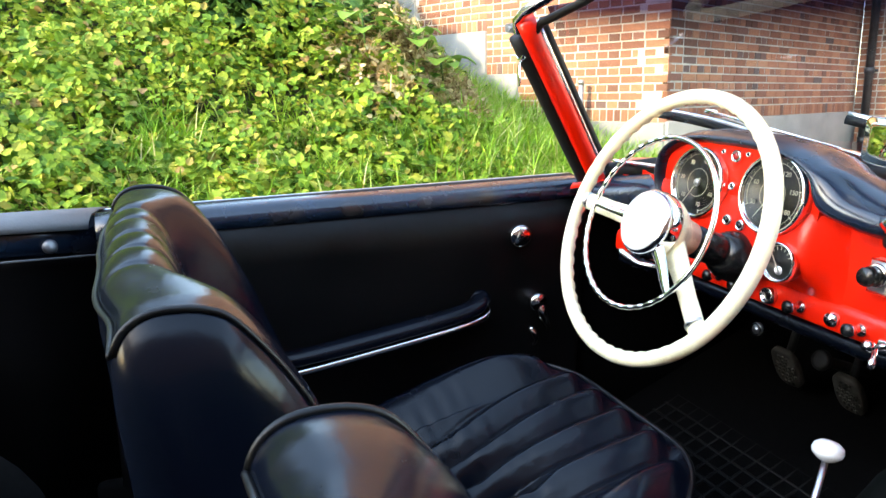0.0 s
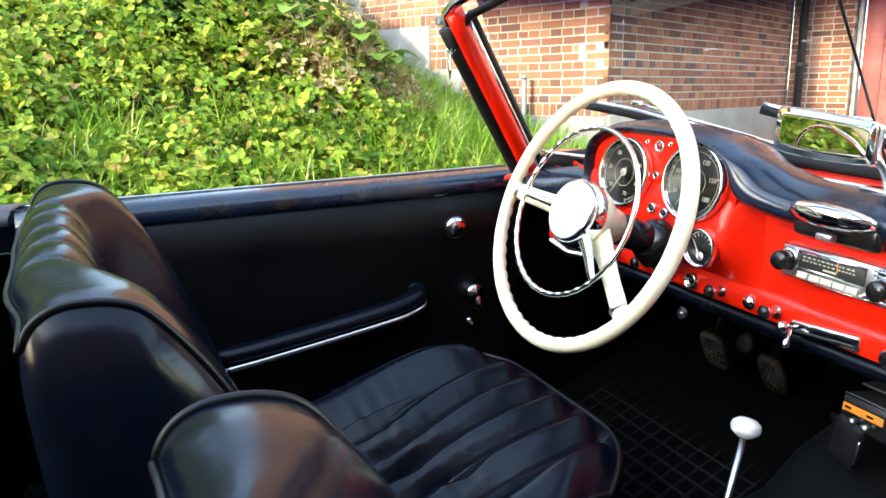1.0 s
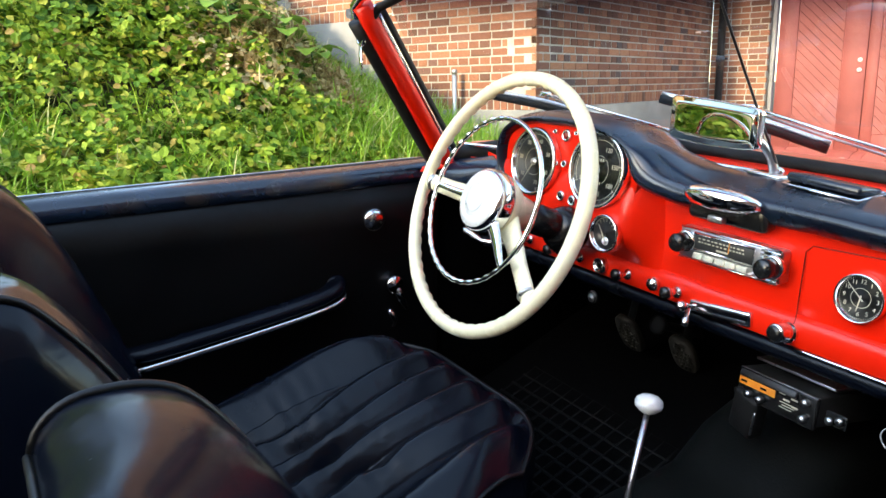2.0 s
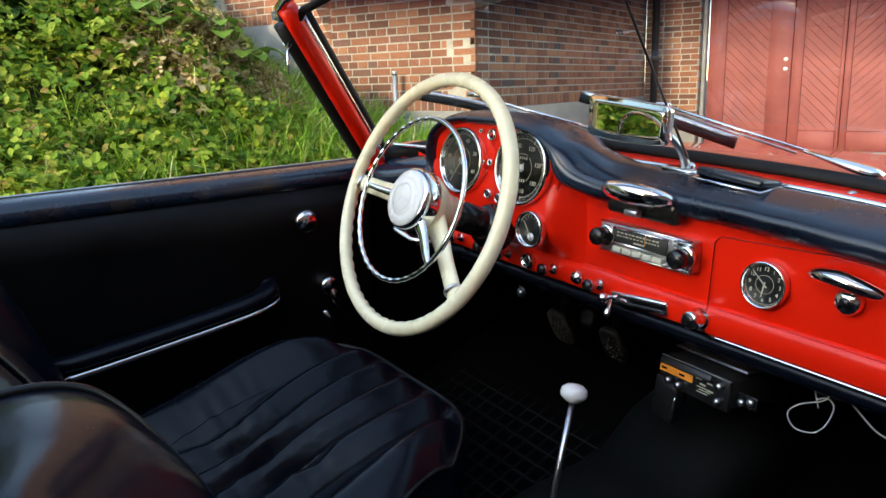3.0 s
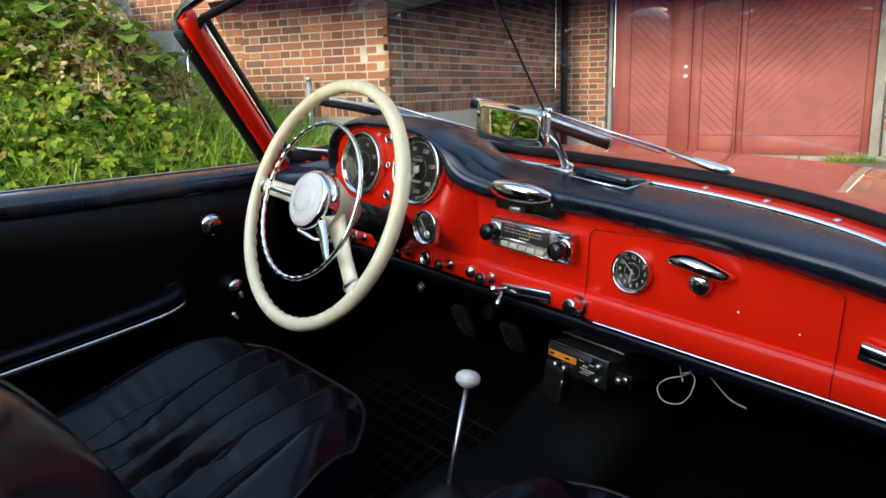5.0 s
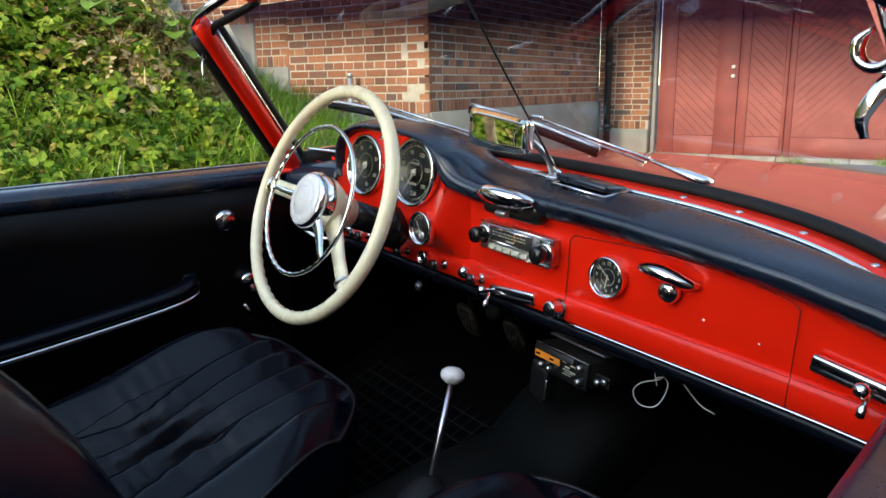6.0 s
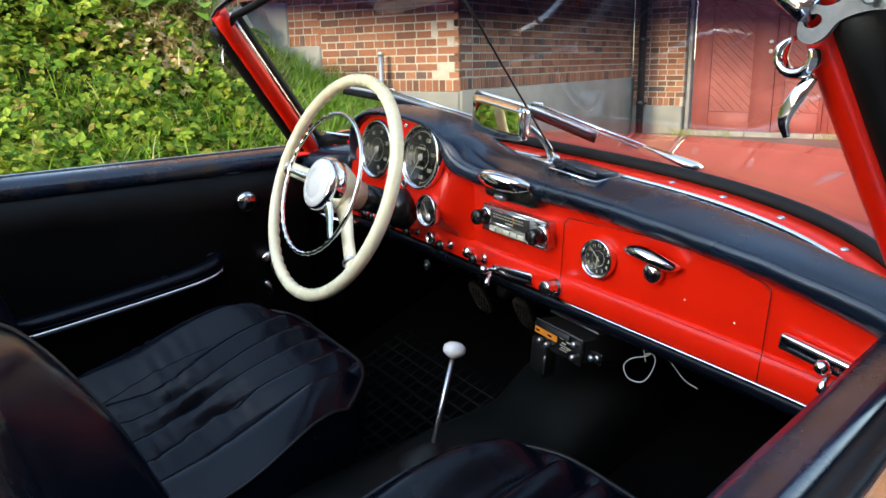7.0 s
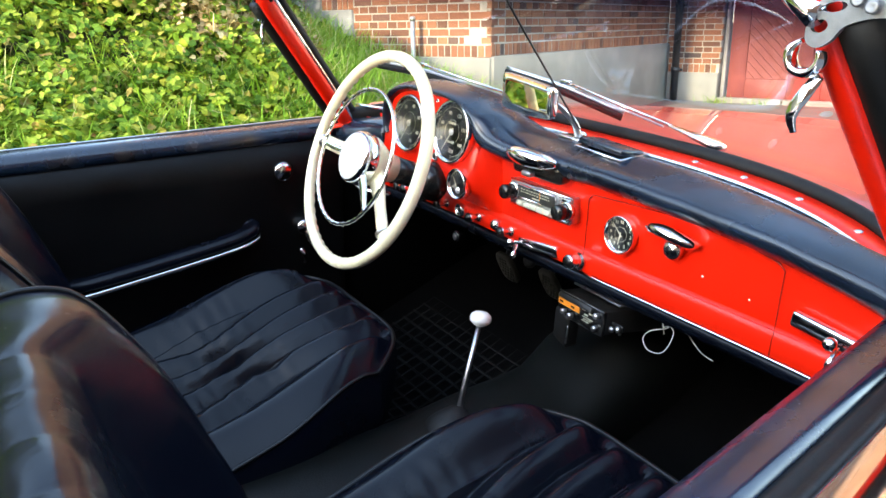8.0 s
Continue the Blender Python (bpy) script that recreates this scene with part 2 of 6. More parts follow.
def setting(name, bm, material, label, category, m=None, kind="structure", sharp=None):
    ob = part(name, bm, material, None, sharp=sharp)
    if m is not None:
        ob.matrix_world = m
    return tagged(ob, label, category, "", kind)


def lettering(name, body, size, m, material, parent, depth=0.0003):
    """Words as a flat mesh on a surface, from the built-in font."""
    cu = bpy.data.curves.new(name, "FONT")
    cu.body, cu.size, cu.extrude, cu.align_x, cu.align_y = body, size, depth, "CENTER", "CENTER"
    tmp = new(name, cu)
    bpy.context.view_layer.update()
    data = bpy.data.meshes.new_from_object(tmp.evaluated_get(bpy.context.evaluated_depsgraph_get()))
    bpy.data.objects.remove(tmp)
    data.materials.clear()
    data.materials.append(material)
    data.transform(m)
    ob = new(name, data)
    ob.parent = parent
    return ob


# ---- the car: body, floor, screen ----
def y_ws(x):
    return 0.205 - 0.185 * (abs(x) / 0.64) ** 6


def z_ws(x):
    return 0.992 - 0.07 * (abs(x) / 0.64) ** 3


def top_ws(x):
    return Vector((x, -0.075 - 0.38 * x * x, 1.262 - 0.11 * x * x))


def build_body():
    car = thing("convertible_car", "red open two-seat classic convertible car parked in a yard", "car")
    # floor and toe board, one sheet from behind the seats to the firewall
    prof = [(-1.25, 0.62), (-1.2, 0.36), (-1.1, 0.33), (0.0, 0.33), (0.12, 0.37), (0.5, 0.52), (0.56, 0.6), (0.58, 0.90)]
    part("floor_pan", thicken(grid([[(x, y, z) for x in lin(-0.68, 0.68, 9)] for y, z in prof], smooth=False), 0.012), M_CARPET, car, "black carpeted floor")
    # transmission tunnel
    def tun(y):
        h = 0.508 + 0.020 * smooth01((y + 0.2) / 0.2) + 0.085 * smooth01((y - 0.10) / 0.15)
        w = 0.092 + 0.016 * smooth01((y + 0.02) / 0.36)
        return [(0.0 + w * 1.12 * math.cos(a) * (1 + 0.12 * abs(math.sin(2 * a))), y, 0.325 + (h - 0.325) * math.sin(a) ** 0.32) for a in lin(0.001, math.pi - 0.001, 29)]
    part("tunnel_cover", sweep(tun, lin(-1.1, 0.56, 24)), M_TUNNEL, car, "dark worn transmission tunnel cover")
    # kick panels at both sides, and rear bulkhead
    for sx in (-1, 1):
        part("kick_panel", box(sx * 0.685, 0.28, 0.6, 0.02, 0.58, 0.62, 0.004), M_CARPET, car)
        part("door_sill_panel", box(sx * 0.68, -0.45, 0.38, 0.05, 0.9, 0.14, 0.012), M_CARPET, car)
    # body behind the cockpit: side ledge with padded rim and studs
    def rim(s):
        # s runs from the left door's rear end round the back to the right one
        a = math.pi * s
        return Vector((-0.695 * math.copysign(abs(math.cos(a)) ** 0.55, math.cos(a)), -0.86 - 0.62 * math.sin(a) ** 0.6, 0.863))
    path = [rim(s) for s in lin(0, 1, 41)]
    part("cockpit_rim", tube(path, 0.03, 10, flat=(0.8, 1.1, (0, 0, 1))), M_PAD, car, "black padded rim round the rear of the cockpit")
    rows = []
    for h, inset in ((0.853, 0.006), (0.82, 0.0), (0.7, 0.0), (0.33, 0.02)):
        rows.append([Vector((p.x * (1 - inset), p.y + inset, h)) for p in path])
    part("rim_stitching", tube([Vector((p.x * 0.966, p.y + 0.018, 0.838)) for p in path], 0.0016, 6), M_CANVAS, car, "pale stitched edge under the padded rim")
    part("rear_trim", thicken(grid(rows), 0.012), M_PANEL, car, "black vinyl rear cockpit trim")
    rows = [[Vector((p.x * a_ + math.copysign(0.002, p.x), p.y + 0.03 * (a_ - 1) * 8, h)) for p in path] for a_, h in ((0.958, 0.880), (0.962, 0.890), (0.98, 0.898), (1.03, 0.899), (1.08, 0.892))]
    part("hood_cover", thicken(grid(rows), 0.004), M_CANVAS, car, "grey vinyl cover over the folded hood")
    for s in (0.014, 0.2, 0.35, 0.65, 0.8, 0.972):
        p = rim(s)
        part("stud", turned([(0.0, 0.0), (0.011, 0.0), (0.011, 0.004), (0.007, 0.008), (0.0, 0.0085)], (p.x * 0.965, p.y + 0.03, 0.857), (-p.x, -p.y - 0.6, 0.05), 14), M_CAST, car)
    # outer deck and body sides
    rows = []
    for f_, dz in ((0.0, 0.883), (0.03, 0.893), (0.10, 0.885), (0.16, 0.85), (0.18, 0.75), (0.17, 0.45), (0.12, 0.25)):
        rows.append([Vector((p.x * (1 + f_ * 0.9) + math.copysign(0.012, p.x), p.y - f_ * 3.2 * smooth01((-p.y - 0.9) / 0.5), dz)) for p in path])
    part("rear_deck", thicken(grid(rows), 0.006), M_RED_OUT, car, "red painted rear body")
    # bonnet and front wings as one skin, crowned, with raised wing tops, from the screen's foot to the nose
    def hood(t):
        out = []
        for x in lin(-0.86, 0.86, 61):
            u = abs(x)
            y0 = y_ws(min(u, 0.625)) + 0.012 - 0.25 * max(0.0, u - 0.625)
            y = y0 + (2.15 - y0) * t + 0.07 * (1 - (u / 0.86) ** 2) * smooth01((t - 0.7) / 0.3)
            z = 1.006 - 0.05 * y - 0.03 * y * y - 0.11 * u * u
            z -= 0.9 * max(0.0, u - 0.70) ** 1.6
            z -= 0.42 * max(0.0, (t - 1.0) / 0.034) ** 1.7
            k = smooth01((y - y0) / 0.10)
            zb = z_ws(min(u, 0.64)) - 0.022 - 1.4 * max(0.0, u - 0.66) ** 1.5
            out.append((x, y, zb + (z - zb) * k))
        return out
    part("bonnet", thicken(sweep(hood, [0.0, 0.008, 0.016, 0.025, 0.035, 0.05] + lin(0.07, 1.0, 40) + [1.012, 1.022, 1.03, 1.034]), 0.004), M_RED_OUT, car, "glossy red bonnet and front wings")
    for sx in (-1, 1):
        part("front_wing_side", thicken(grid([[(sx * 0.862, y, 0.3 + (0.572 - 0.05 * y - 0.03 * y * y) * k) for y in lin(0.0, 2.1, 12)] for k in (1.0, 0.7, 0.35, 0.0)]), 0.004), M_RED_OUT, car)
    # road wheels
    for wx in (-0.74, 0.74):
        for wy in (1.35, -1.25):
            tyre = part("tyre", turned([(0.20, -0.07), (0.29, -0.075), (0.32, -0.05), (0.325, 0.0), (0.32, 0.05), (0.29, 0.075), (0.20, 0.07)], (wx, wy, 0.325), (1, 0, 0), 40), M_RUBBER, car, "black road tyre")
            part("wheel_rim", turned([(0.0002, 0.055), (0.08, 0.06), (0.16, 0.04), (0.205, 0.066)], (wx, wy, 0.325), (math.copysign(1, wx), 0, 0), 32), M_CHROME_DULL, tyre)
    # cowl between the dash padding and the screen
    xs = lin(-0.64, 0.64, 49)
    part("cowl_strip", thicken(grid([[(x, y_ws(x) - 0.055, z_ws(x) - 0.022) for x in xs], [(x, y_ws(x) - 0.05, z_ws(x) - 0.012) for x in xs], [(x, y_ws(x) - 0.012, z_ws(x) - 0.008) for x in xs], [(x, y_ws(x) + 0.0, z_ws(x) - 0.02) for x in xs]]), 0.003), M_RED, car, "red painted strip under the windscreen")
    for x in (-0.476, -0.383, -0.294, -0.209, 0.209, 0.294, 0.383, 0.476, 0.56):
        part("screw", turned([(0, 0.0), (0.0055, 0.0), (0.0055, 0.0015), (0.003, 0.003), (0.0, 0.0033)], (x, y_ws(x) - 0.03, z_ws(x) - 0.011), (0, -0.1, 1), 12), M_CHROME_DULL, car)
    part("screen_seal", tube([(x, y_ws(x), z_ws(x) - 0.004 + 0.008 * smooth01((-0.1 - x) / 0.3)) for x in xs], [0.012 + 0.007 * smooth01((-0.1 - x) / 0.3) for x in xs], 10, flat=(0.9, 0.95, (0, 0, 1))), M_RUBBER, car, "black rubber windscreen seal")
    part("dash_chrome_strip", tube([(x, y_ws(x) - 0.058, z_ws(x) - 0.012) for x in lin(-0.155, 0.6, 40)], 0.0035, 8), M_CHROME, car, "thin chrome strip behind the dash padding")
    # screen pillars
    for sx in (-1, 1):
        base, tip = Vector((sx * 0.634, 0.028, 0.905)), Vector((-0.542, -0.206, 1.200)) if sx < 0 else Vector((0.584, -0.242, 1.246))
        def line(off, k=12):
            return [base.lerp(tip, t) + Vector((sx * off[0], off[1], 0)) for t in lin(0, 1, k)]
        up = (sx * 0.25, 1, 0.6)
        part("pillar", tube(line((-0.002, 0)), 0.0205 if sx < 0 else [0.0205] * 9 + [0.019, 0.013, 0.009], 14, flat=(0.78, 0.82, up)), M_RED, car, "red painted windscreen pillar")
        if sx < 0:
            part("weather_strip", tube(line((0.014, -0.021))[:-1], 0.0135, 10, flat=(1.15, 0.85, up)), M_RUBBER, car)
        else:
            part("weather_strip", tube(line((0.026, 0.004))[:-1], 0.018, 12, flat=(1.2, 1.2, up)), M_RUBBER, car)
        part("pillar_chrome", tube(line((-0.006, 0.0185) if sx < 0 else (-0.02, 0.010)), 0.0055 if sx < 0 else 0.0038, 8), M_CHROME, car, "chrome pillar strip")
        part("glass_seal", tube(line((0.005, 0.032) if sx < 0 else (-0.010, 0.022)), 0.0105, 10), M_RUBBER, car)
        part("pillar_screw", turned([(0, 0.0), (0.0055, 0.0), (0.0055, 0.0015), (0.003, 0.003), (0.0, 0.0033)], (-0.549 if sx < 0 else 0.582, -0.196, 1.178), (-sx * 0.8, -0.55, 0.1), 12), M_CHROME_DULL, car)
    hx = lin(-0.45, 0.50, 33)
    ends = [[Vector((-0.553, -0.208, 1.180)), Vector((-0.550, -0.214, 1.198)), Vector((-0.530, -0.212, 1.212)), Vector((-0.490, -0.198, 1.230))], [Vector((0.56, -0.215, 1.222)), Vector((0.592, -0.235, 1.208))]]
    part("header_rail", tube([top_ws(x) + Vector((0, 0, 0.012)) for x in hx], 0.022, 12, flat=(1.1, 0.8, (0, 0, 1))), M_RED, car, "red painted windscreen header rail")
    part("header_chrome", tube(ends[0] + [top_ws(x) + Vector((0, -0.016, 0.018)) for x in hx] + ends[1], 0.0085, 10), M_CHROME, car, "chrome strip along the header rail")
    part("header_seal", tube([Vector((-0.538, -0.188, 1.180)), Vector((-0.528, -0.182, 1.196)), Vector((-0.50, -0.165, 1.210))] + [top_ws(-0.46) + Vector((0, 0.006, -0.012)), top_ws(-0.44) + Vector((0, 0.006, -0.004))], 0.0070, 10), M_RUBBER, car, "black rubber seal under the header rail")
    # glass
    rows = []
    for t in lin(0, 1, 10):
        row = []
        for k in lin(-1, 1, 41):
            a_ = Vector((k * 0.628, y_ws(k * 0.628), z_ws(k * 0.628)))
            b_ = top_ws(k * 0.54) + Vector((0, 0.02, -0.008))
            row.append(a_.lerp(b_, t))
        rows.append(row)
    pane = part("windscreen", grid(rows), M_SCREEN, car, "clear windscreen with a dark violet sun band along its top")
    pane.visible_shadow = False
    return car


build_body()


# ---- dashboard ----
def y_face(x):
    return 0.08 - 0.012 * (max(0.0, x) / 0.575) ** 10 - 0.25 * max(0.0, -0.45 - x) ** 1.3


def z_low(x):
    return 0.935 - 0.036 * (max(0.0, x) / 0.55) ** 2.8


G_PLATE = 0.045     # plane of the instrument plate


def dial(parent, name, x, z, r, y, label, tilt=8.0):
    """A round instrument: bezel, black face and glass. Returns the part and the pose of its face."""
    m = Matrix.Translation((x, y, z)) @ pose(0, 0, 0, 90 - tilt, 0, 0)
    body = part(name, moved(lathe([(r * 0.2, -0.012), (r, -0.012), (r, 0.004), (r * 0.985, 0.007), (r * 0.95, 0.0085), (r * 0.90, 0.007), (r * 0.885, 0.001), (r * 0.2, 0.0005)], 48), m), M_CHROME, parent, label)
    part("dial_face", moved(lathe([(0.0005, 0.0008), (r * 0.89, 0.0012)], 48), m), M_DIAL, body, "black dial face")
    return body, m


def ticks(name, parent, m, r0, r1, w, angles, h=0.0018):
    bms = []
    for a in angles:
        c, s_ = math.cos(a), math.sin(a)
        bms.append(mesh_of([(r * c - o * s_, r * s_ + o * c, h) for r, o in ((r0, -w), (r1, -w), (r1, w), (r0, w))], [(0, 1, 2, 3)], False))
    return part(name, moved(join(*bms), m), M_MARK, parent)


def needle(parent, m, r, a, material, w=0.0011):
    c, s_ = math.cos(a), math.sin(a)
    pts = [(-0.2 * r, -w), (r, -w * 0.4), (r, w * 0.4), (-0.2 * r, w)]
    bm = mesh_of([(p * c - o * s_, p * s_ + o * c, h) for h in (0.0026, 0.0034) for p, o in pts], [(0, 1, 2, 3), (7, 6, 5, 4), (0, 4, 5, 1), (1, 5, 6, 2), (2, 6, 7, 3), (3, 7, 4, 0)], False)
    return part("needle", moved(bm, m), material, parent)


def arc_line(r, a0, a1, w, h, n=40):
    return grid([[((r + o) * math.cos(a), (r + o) * math.sin(a), h) for o in (-w, w)] for a in lin(a0, a1, n)], smooth=False)


def build_dash():
    dash = thing("dashboard", "bright red painted metal dashboard with black padded top", "dashboard")
    # red sheet
    prof = [(0.028, 0.777), (0.006, 0.779), (-0.004, 0.784), (-0.0065, 0.791), (-0.0065, 0.812), (-0.004, 0.820), (0.0015, 0.824), (0.0, 0.83), (0.0, 0.86), (-0.002, 0.90), (-0.004, 0.93)]
    part("dash_panel", slab(prof, lin(-0.60, 0.585, 80), lambda x, dy, z: (x, y_face(x) + dy, z)), M_RED, dash, sharp=40)
    # lower black roll and chrome moulding
    xs = lin(-0.60, 0.585, 60)
    part("knee_roll", tube([(x, y_face(x) + 0.013, 0.767) for x in xs], 0.014, 10), M_SEAT, dash, "black padded roll under the dashboard")
    part("lower_chrome_strip", tube([(x, y_face(x) - 0.003, 0.7805) for x in lin(0.10, 0.58, 40)], 0.0025, 8), M_CHROME, dash)
    # padded top: one leather skin that runs as a hood over the instruments and falls into the long roll to their right
    def arch(a, grow):
        cx, cz, w, h = -0.312, 0.952, 0.158 + grow, 0.068 + grow
        c, s_ = math.cos(a), math.sin(a)
        return cx + w * math.copysign(abs(c) ** 0.75, c), cz + h * (abs(s_) ** 0.7 if s_ > 0 else -(abs(s_) ** 0.7) * 0.8)
    stations = []
    for a in lin(math.pi * 1.14, 0.20 * math.pi, 15):
        st = []
        for grow, y in ((-0.004, 0.060), (0.000, 0.040), (0.006, 0.029), (0.013, 0.034), (0.019, 0.060), (0.018, 0.105), (0.002, 0.160)):
            x, z = arch(a, grow)
            st.append((x, y, z))
        stations.append(st)
    stations += [
        [(-0.169, 0.058, 0.985), (-0.166, 0.038, 0.985), (-0.158, 0.028, 0.989), (-0.149, 0.035, 0.999), (-0.143, 0.062, 1.007), (-0.148, 0.105, 1.006), (-0.158, 0.152, 0.992)],
        [(-0.165, 0.060, 0.966), (-0.161, 0.038, 0.964), (-0.151, 0.028, 0.970), (-0.136, 0.036, 0.983), (-0.125, 0.064, 0.993), (-0.124, 0.105, 0.996), (-0.129, 0.148, 0.987)],
        [(-0.154, 0.064, 0.949), (-0.147, 0.041, 0.947), (-0.134, 0.030, 0.955), (-0.116, 0.038, 0.971), (-0.103, 0.068, 0.984), (-0.100, 0.105, 0.988), (-0.102, 0.146, 0.983)],
        [(-0.129, 0.072, 0.938), (-0.119, 0.049, 0.938), (-0.103, 0.036, 0.948), (-0.085, 0.045, 0.966), (-0.073, 0.076, 0.980), (-0.069, 0.108, 0.984), (-0.071, 0.146, 0.980)],
        [(-0.082, 0.080, 0.930), (-0.074, 0.058, 0.931), (-0.062, 0.043, 0.944), (-0.048, 0.051, 0.963), (-0.038, 0.084, 0.978), (-0.036, 0.112, 0.981), (-0.036, 0.146, 0.979)],
    ]
    for x in lin(-0.01, 0.60, 14):
        zt = 0.979 - 0.03 * (max(0.0, x) / 0.55) ** 2
        yf, zl, yb, zb = y_face(x), z_low(x), max(y_ws(x) - 0.06, y_face(x) + 0.03), z_ws(x) - 0.014
        stations.append([(x, yf + 0.004, zl - 0.002), (x, yf - 0.017, zl - 0.001), (x, yf - 0.033, zl + 0.38 * (zt - zl)), (x, yf - 0.025, zl + 0.74 * (zt - zl)), (x, yf + 0.012, zt), (x, 0.5 * (yf + 0.012 + yb), 0.5 * (zt + zb) + 0.004), (x, yb, zb)])
    guides = [spline([st[k] for st in stations], 5) for k in range(7)]
    for _ in range(9):
        guides = [[g[0]] + [(a + 2 * b_ + c) / 4 for a, b_, c in zip(g, g[1:], g[2:])] + [g[-1]] for g in guides]
    skin = []
    for i in range(len(guides[0])):
        row = spline([g[i] for g in guides], 4)
        skin.append([p + Vector((0, 0.0012, 0.0012)) * noise.noise(p * 26) for p in row] + [guides[6][i] + Vector((0, 0, -0.02))])
    part("dash_padding", grid(skin), M_PAD, dash, "black leather dash padding, hooded over the instruments")
    # pad at the far side, between instruments and door
    def pad_l(x):
        t = smooth01((-0.49 - x) / 0.13)
        return [(x, y - 0.03 * t, z - 0.02 * t) for y, z in ((0.05, 0.875), (0.03, 0.89), (0.026, 0.91), (0.032, 0.93), (0.06, 0.945), (0.13, 0.95))]
    part("side_padding", sweep(pad_l, lin(-0.475, -0.64, 14), caps=True), M_PAD, dash, "black padding between instruments and door")
    part("side_chrome", tube([(x, 0.078 - 0.22 * max(0, -0.52 - x), 0.955 - 0.03 * max(0, -0.5 - x)) for x in lin(-0.470, -0.640, 10)], 0.0042, 8), M_CHROME, dash)
    # red instrument plate
    rim_pts = [arch(a, -0.001) for a in lin(0, 2 * math.pi, 72)[:-1]]
    rim_pts = [(x, max(z, 0.872)) for x, z in rim_pts]
    plate = mesh_of([(x, G_PLATE, z) for x, z in rim_pts] + [(x, G_PLATE + 0.03, z) for x, z in rim_pts], [tuple(range(71))] + [(i, (i + 1) % 71, 71 + (i + 1) % 71, 71 + i) for i in range(71)], False)
    part("instrument_plate", plate, M_RED, dash, "red painted instrument plate")
    # red fairing under the instruments, joining plate and panel
    def fair(x, dy, z):
        e = smooth01((-0.118 - x) / 0.05) * smooth01((x + 0.56) / 0.09)
        return (x, y_face(x) + 0.003 - 0.006 * smooth01(e * 6) - dy * e, z)
    part("instrument_fairing", slab([(0.0, 0.822), (0.008, 0.834), (0.026, 0.85), (0.040, 0.866), (0.044, 0.885), (0.040, 0.91), (0.036, 0.93), (0.030, 0.944)], lin(-0.56, -0.10, 44), fair, 0.003), M_RED, dash, sharp=40)
    # two large instruments
    for nm, x, z, lab, nums, a0, a1, na in (("tachometer", -0.377, 0.953, "round black rev counter with chrome bezel", ("10", "20", "30", "40", "50", "60", "70"), 222, -73, 237), ("speedometer", -0.226, 0.961, "round black speedometer with chrome bezel", ("30", "60", "90", "120", "150", "180", "210"), 207, -83, 237)):
        body, m = dial(dash, nm, x, z, 0.0575 if nm[0] == "t" else 0.0590, G_PLATE - 0.010, lab)
        R = 0.051
        angs = [radians(a) for a in lin(a0, a1, 25)]
        ticks("minor_ticks", body, m, R * 0.92, R * 0.985, 0.0003, angs)
        for a_ in angs[::4]:
            ticks("major_tick", body, m, R * 0.86, R * 0.985, 0.0007, [a_])
        part("scale_line", moved(arc_line(R * 0.90, radians(a0), radians(a1), 0.0004, 0.0017), m), M_MARK, body)
        part("inner_ring", moved(arc_line(R * 0.44, 0, 2 * math.pi, 0.0004, 0.0017), m), M_MARK, body)
        for t, a in zip(nums, angs[::4]):
            lettering("numeral", t, 0.0098, m @ Matrix.Translation((R * 0.70 * math.cos(a), R * 0.70 * math.sin(a), 0.0018)), M_MARK, body)
        part("needle_hub", moved(lathe([(0.006, 0.002), (0.006, 0.0045), (0.004, 0.0058), (0.0002, 0.006)], 20), m), M_CHROME_DULL, body)
        needle(body, m, R * 0.88, radians(na), M_MARK)
        if nm == "speedometer":
            for zo in (0.016, -0.019):
                part("counter_window", moved(box(0, zo, 0.0018, 0.026, 0.0075, 0.001, 0.0003), m), M_RUBBER, body)
                for i in range(5):
                    part("counter_digit", moved(box(-0.0095 + 0.0048 * i, zo, 0.0024, 0.0026, 0.0046, 0.0003), m), M_MARK, body)
        part("lens", moved(lathe([(0.0005, 0.0062), (0.052, 0.0062)], 40), m), M_LENS, body).visible_shadow = False
    # warning lamps on the plate
    for x, y, z, r in ((-0.302, 0.033, 0.908, 0.0085), (-0.275, 0.033, 0.905, 0.0085), (-0.309, 0.044, 1.004, 0.010), (-0.3105, 0.044, 0.958, 0.006), (-0.335, 0.044, 1.008, 0.004), (-0.285, 0.044, 1.01, 0.004)):
        lamp = part("warning_lamp", turned([(r, -0.004), (r, 0.004), (r * 0.75, 0.006), (r * 0.7, 0.005), (r * 0.3, 0.0055), (0.0002, 0.006)], (x, y, z), (0, -1, 0.1), 20), M_CHROME, dash)
        part("lamp_lens", turned([(r * 0.55, 0.0056), (r * 0.4, 0.0066), (0.0002, 0.007)], (x, y, z), (0, -1, 0.1), 14), M_RUBY if r > 0.009 else M_KNOB, lamp)
    # small combined gauge
    body, m = dial(dash, "small_gauge", -0.192, 0.871, 0.029, 0.028, "small black temperature gauge with chrome bezel", 4.0)
    ticks("gauge_ticks", body, m, 0.017, 0.022, 0.0005, [radians(a) for a in lin(150, 30, 7)])
    part("gauge_arc", moved(arc_line(0.0235, radians(160), radians(20), 0.0005, 0.0017), m), M_MARK, body)
    part("gauge_pivot", moved(lathe([(0.0065, 0.0018), (0.006, 0.003), (0.0002, 0.0035)], 16), m @ Matrix.Translation((0.002, -0.012, 0))), M_CHROME_DULL, body)
    needle(body, m @ Matrix.Translation((0, -0.010, 0)), 0.024, radians(125), M_MARK)
    # clock in the glove box lid
    body, m = dial(dash, "clock", 0.171, 0.871, 0.0295, y_face(0.17) - 0.006, "round black dashboard clock with chrome bezel", 2.0)
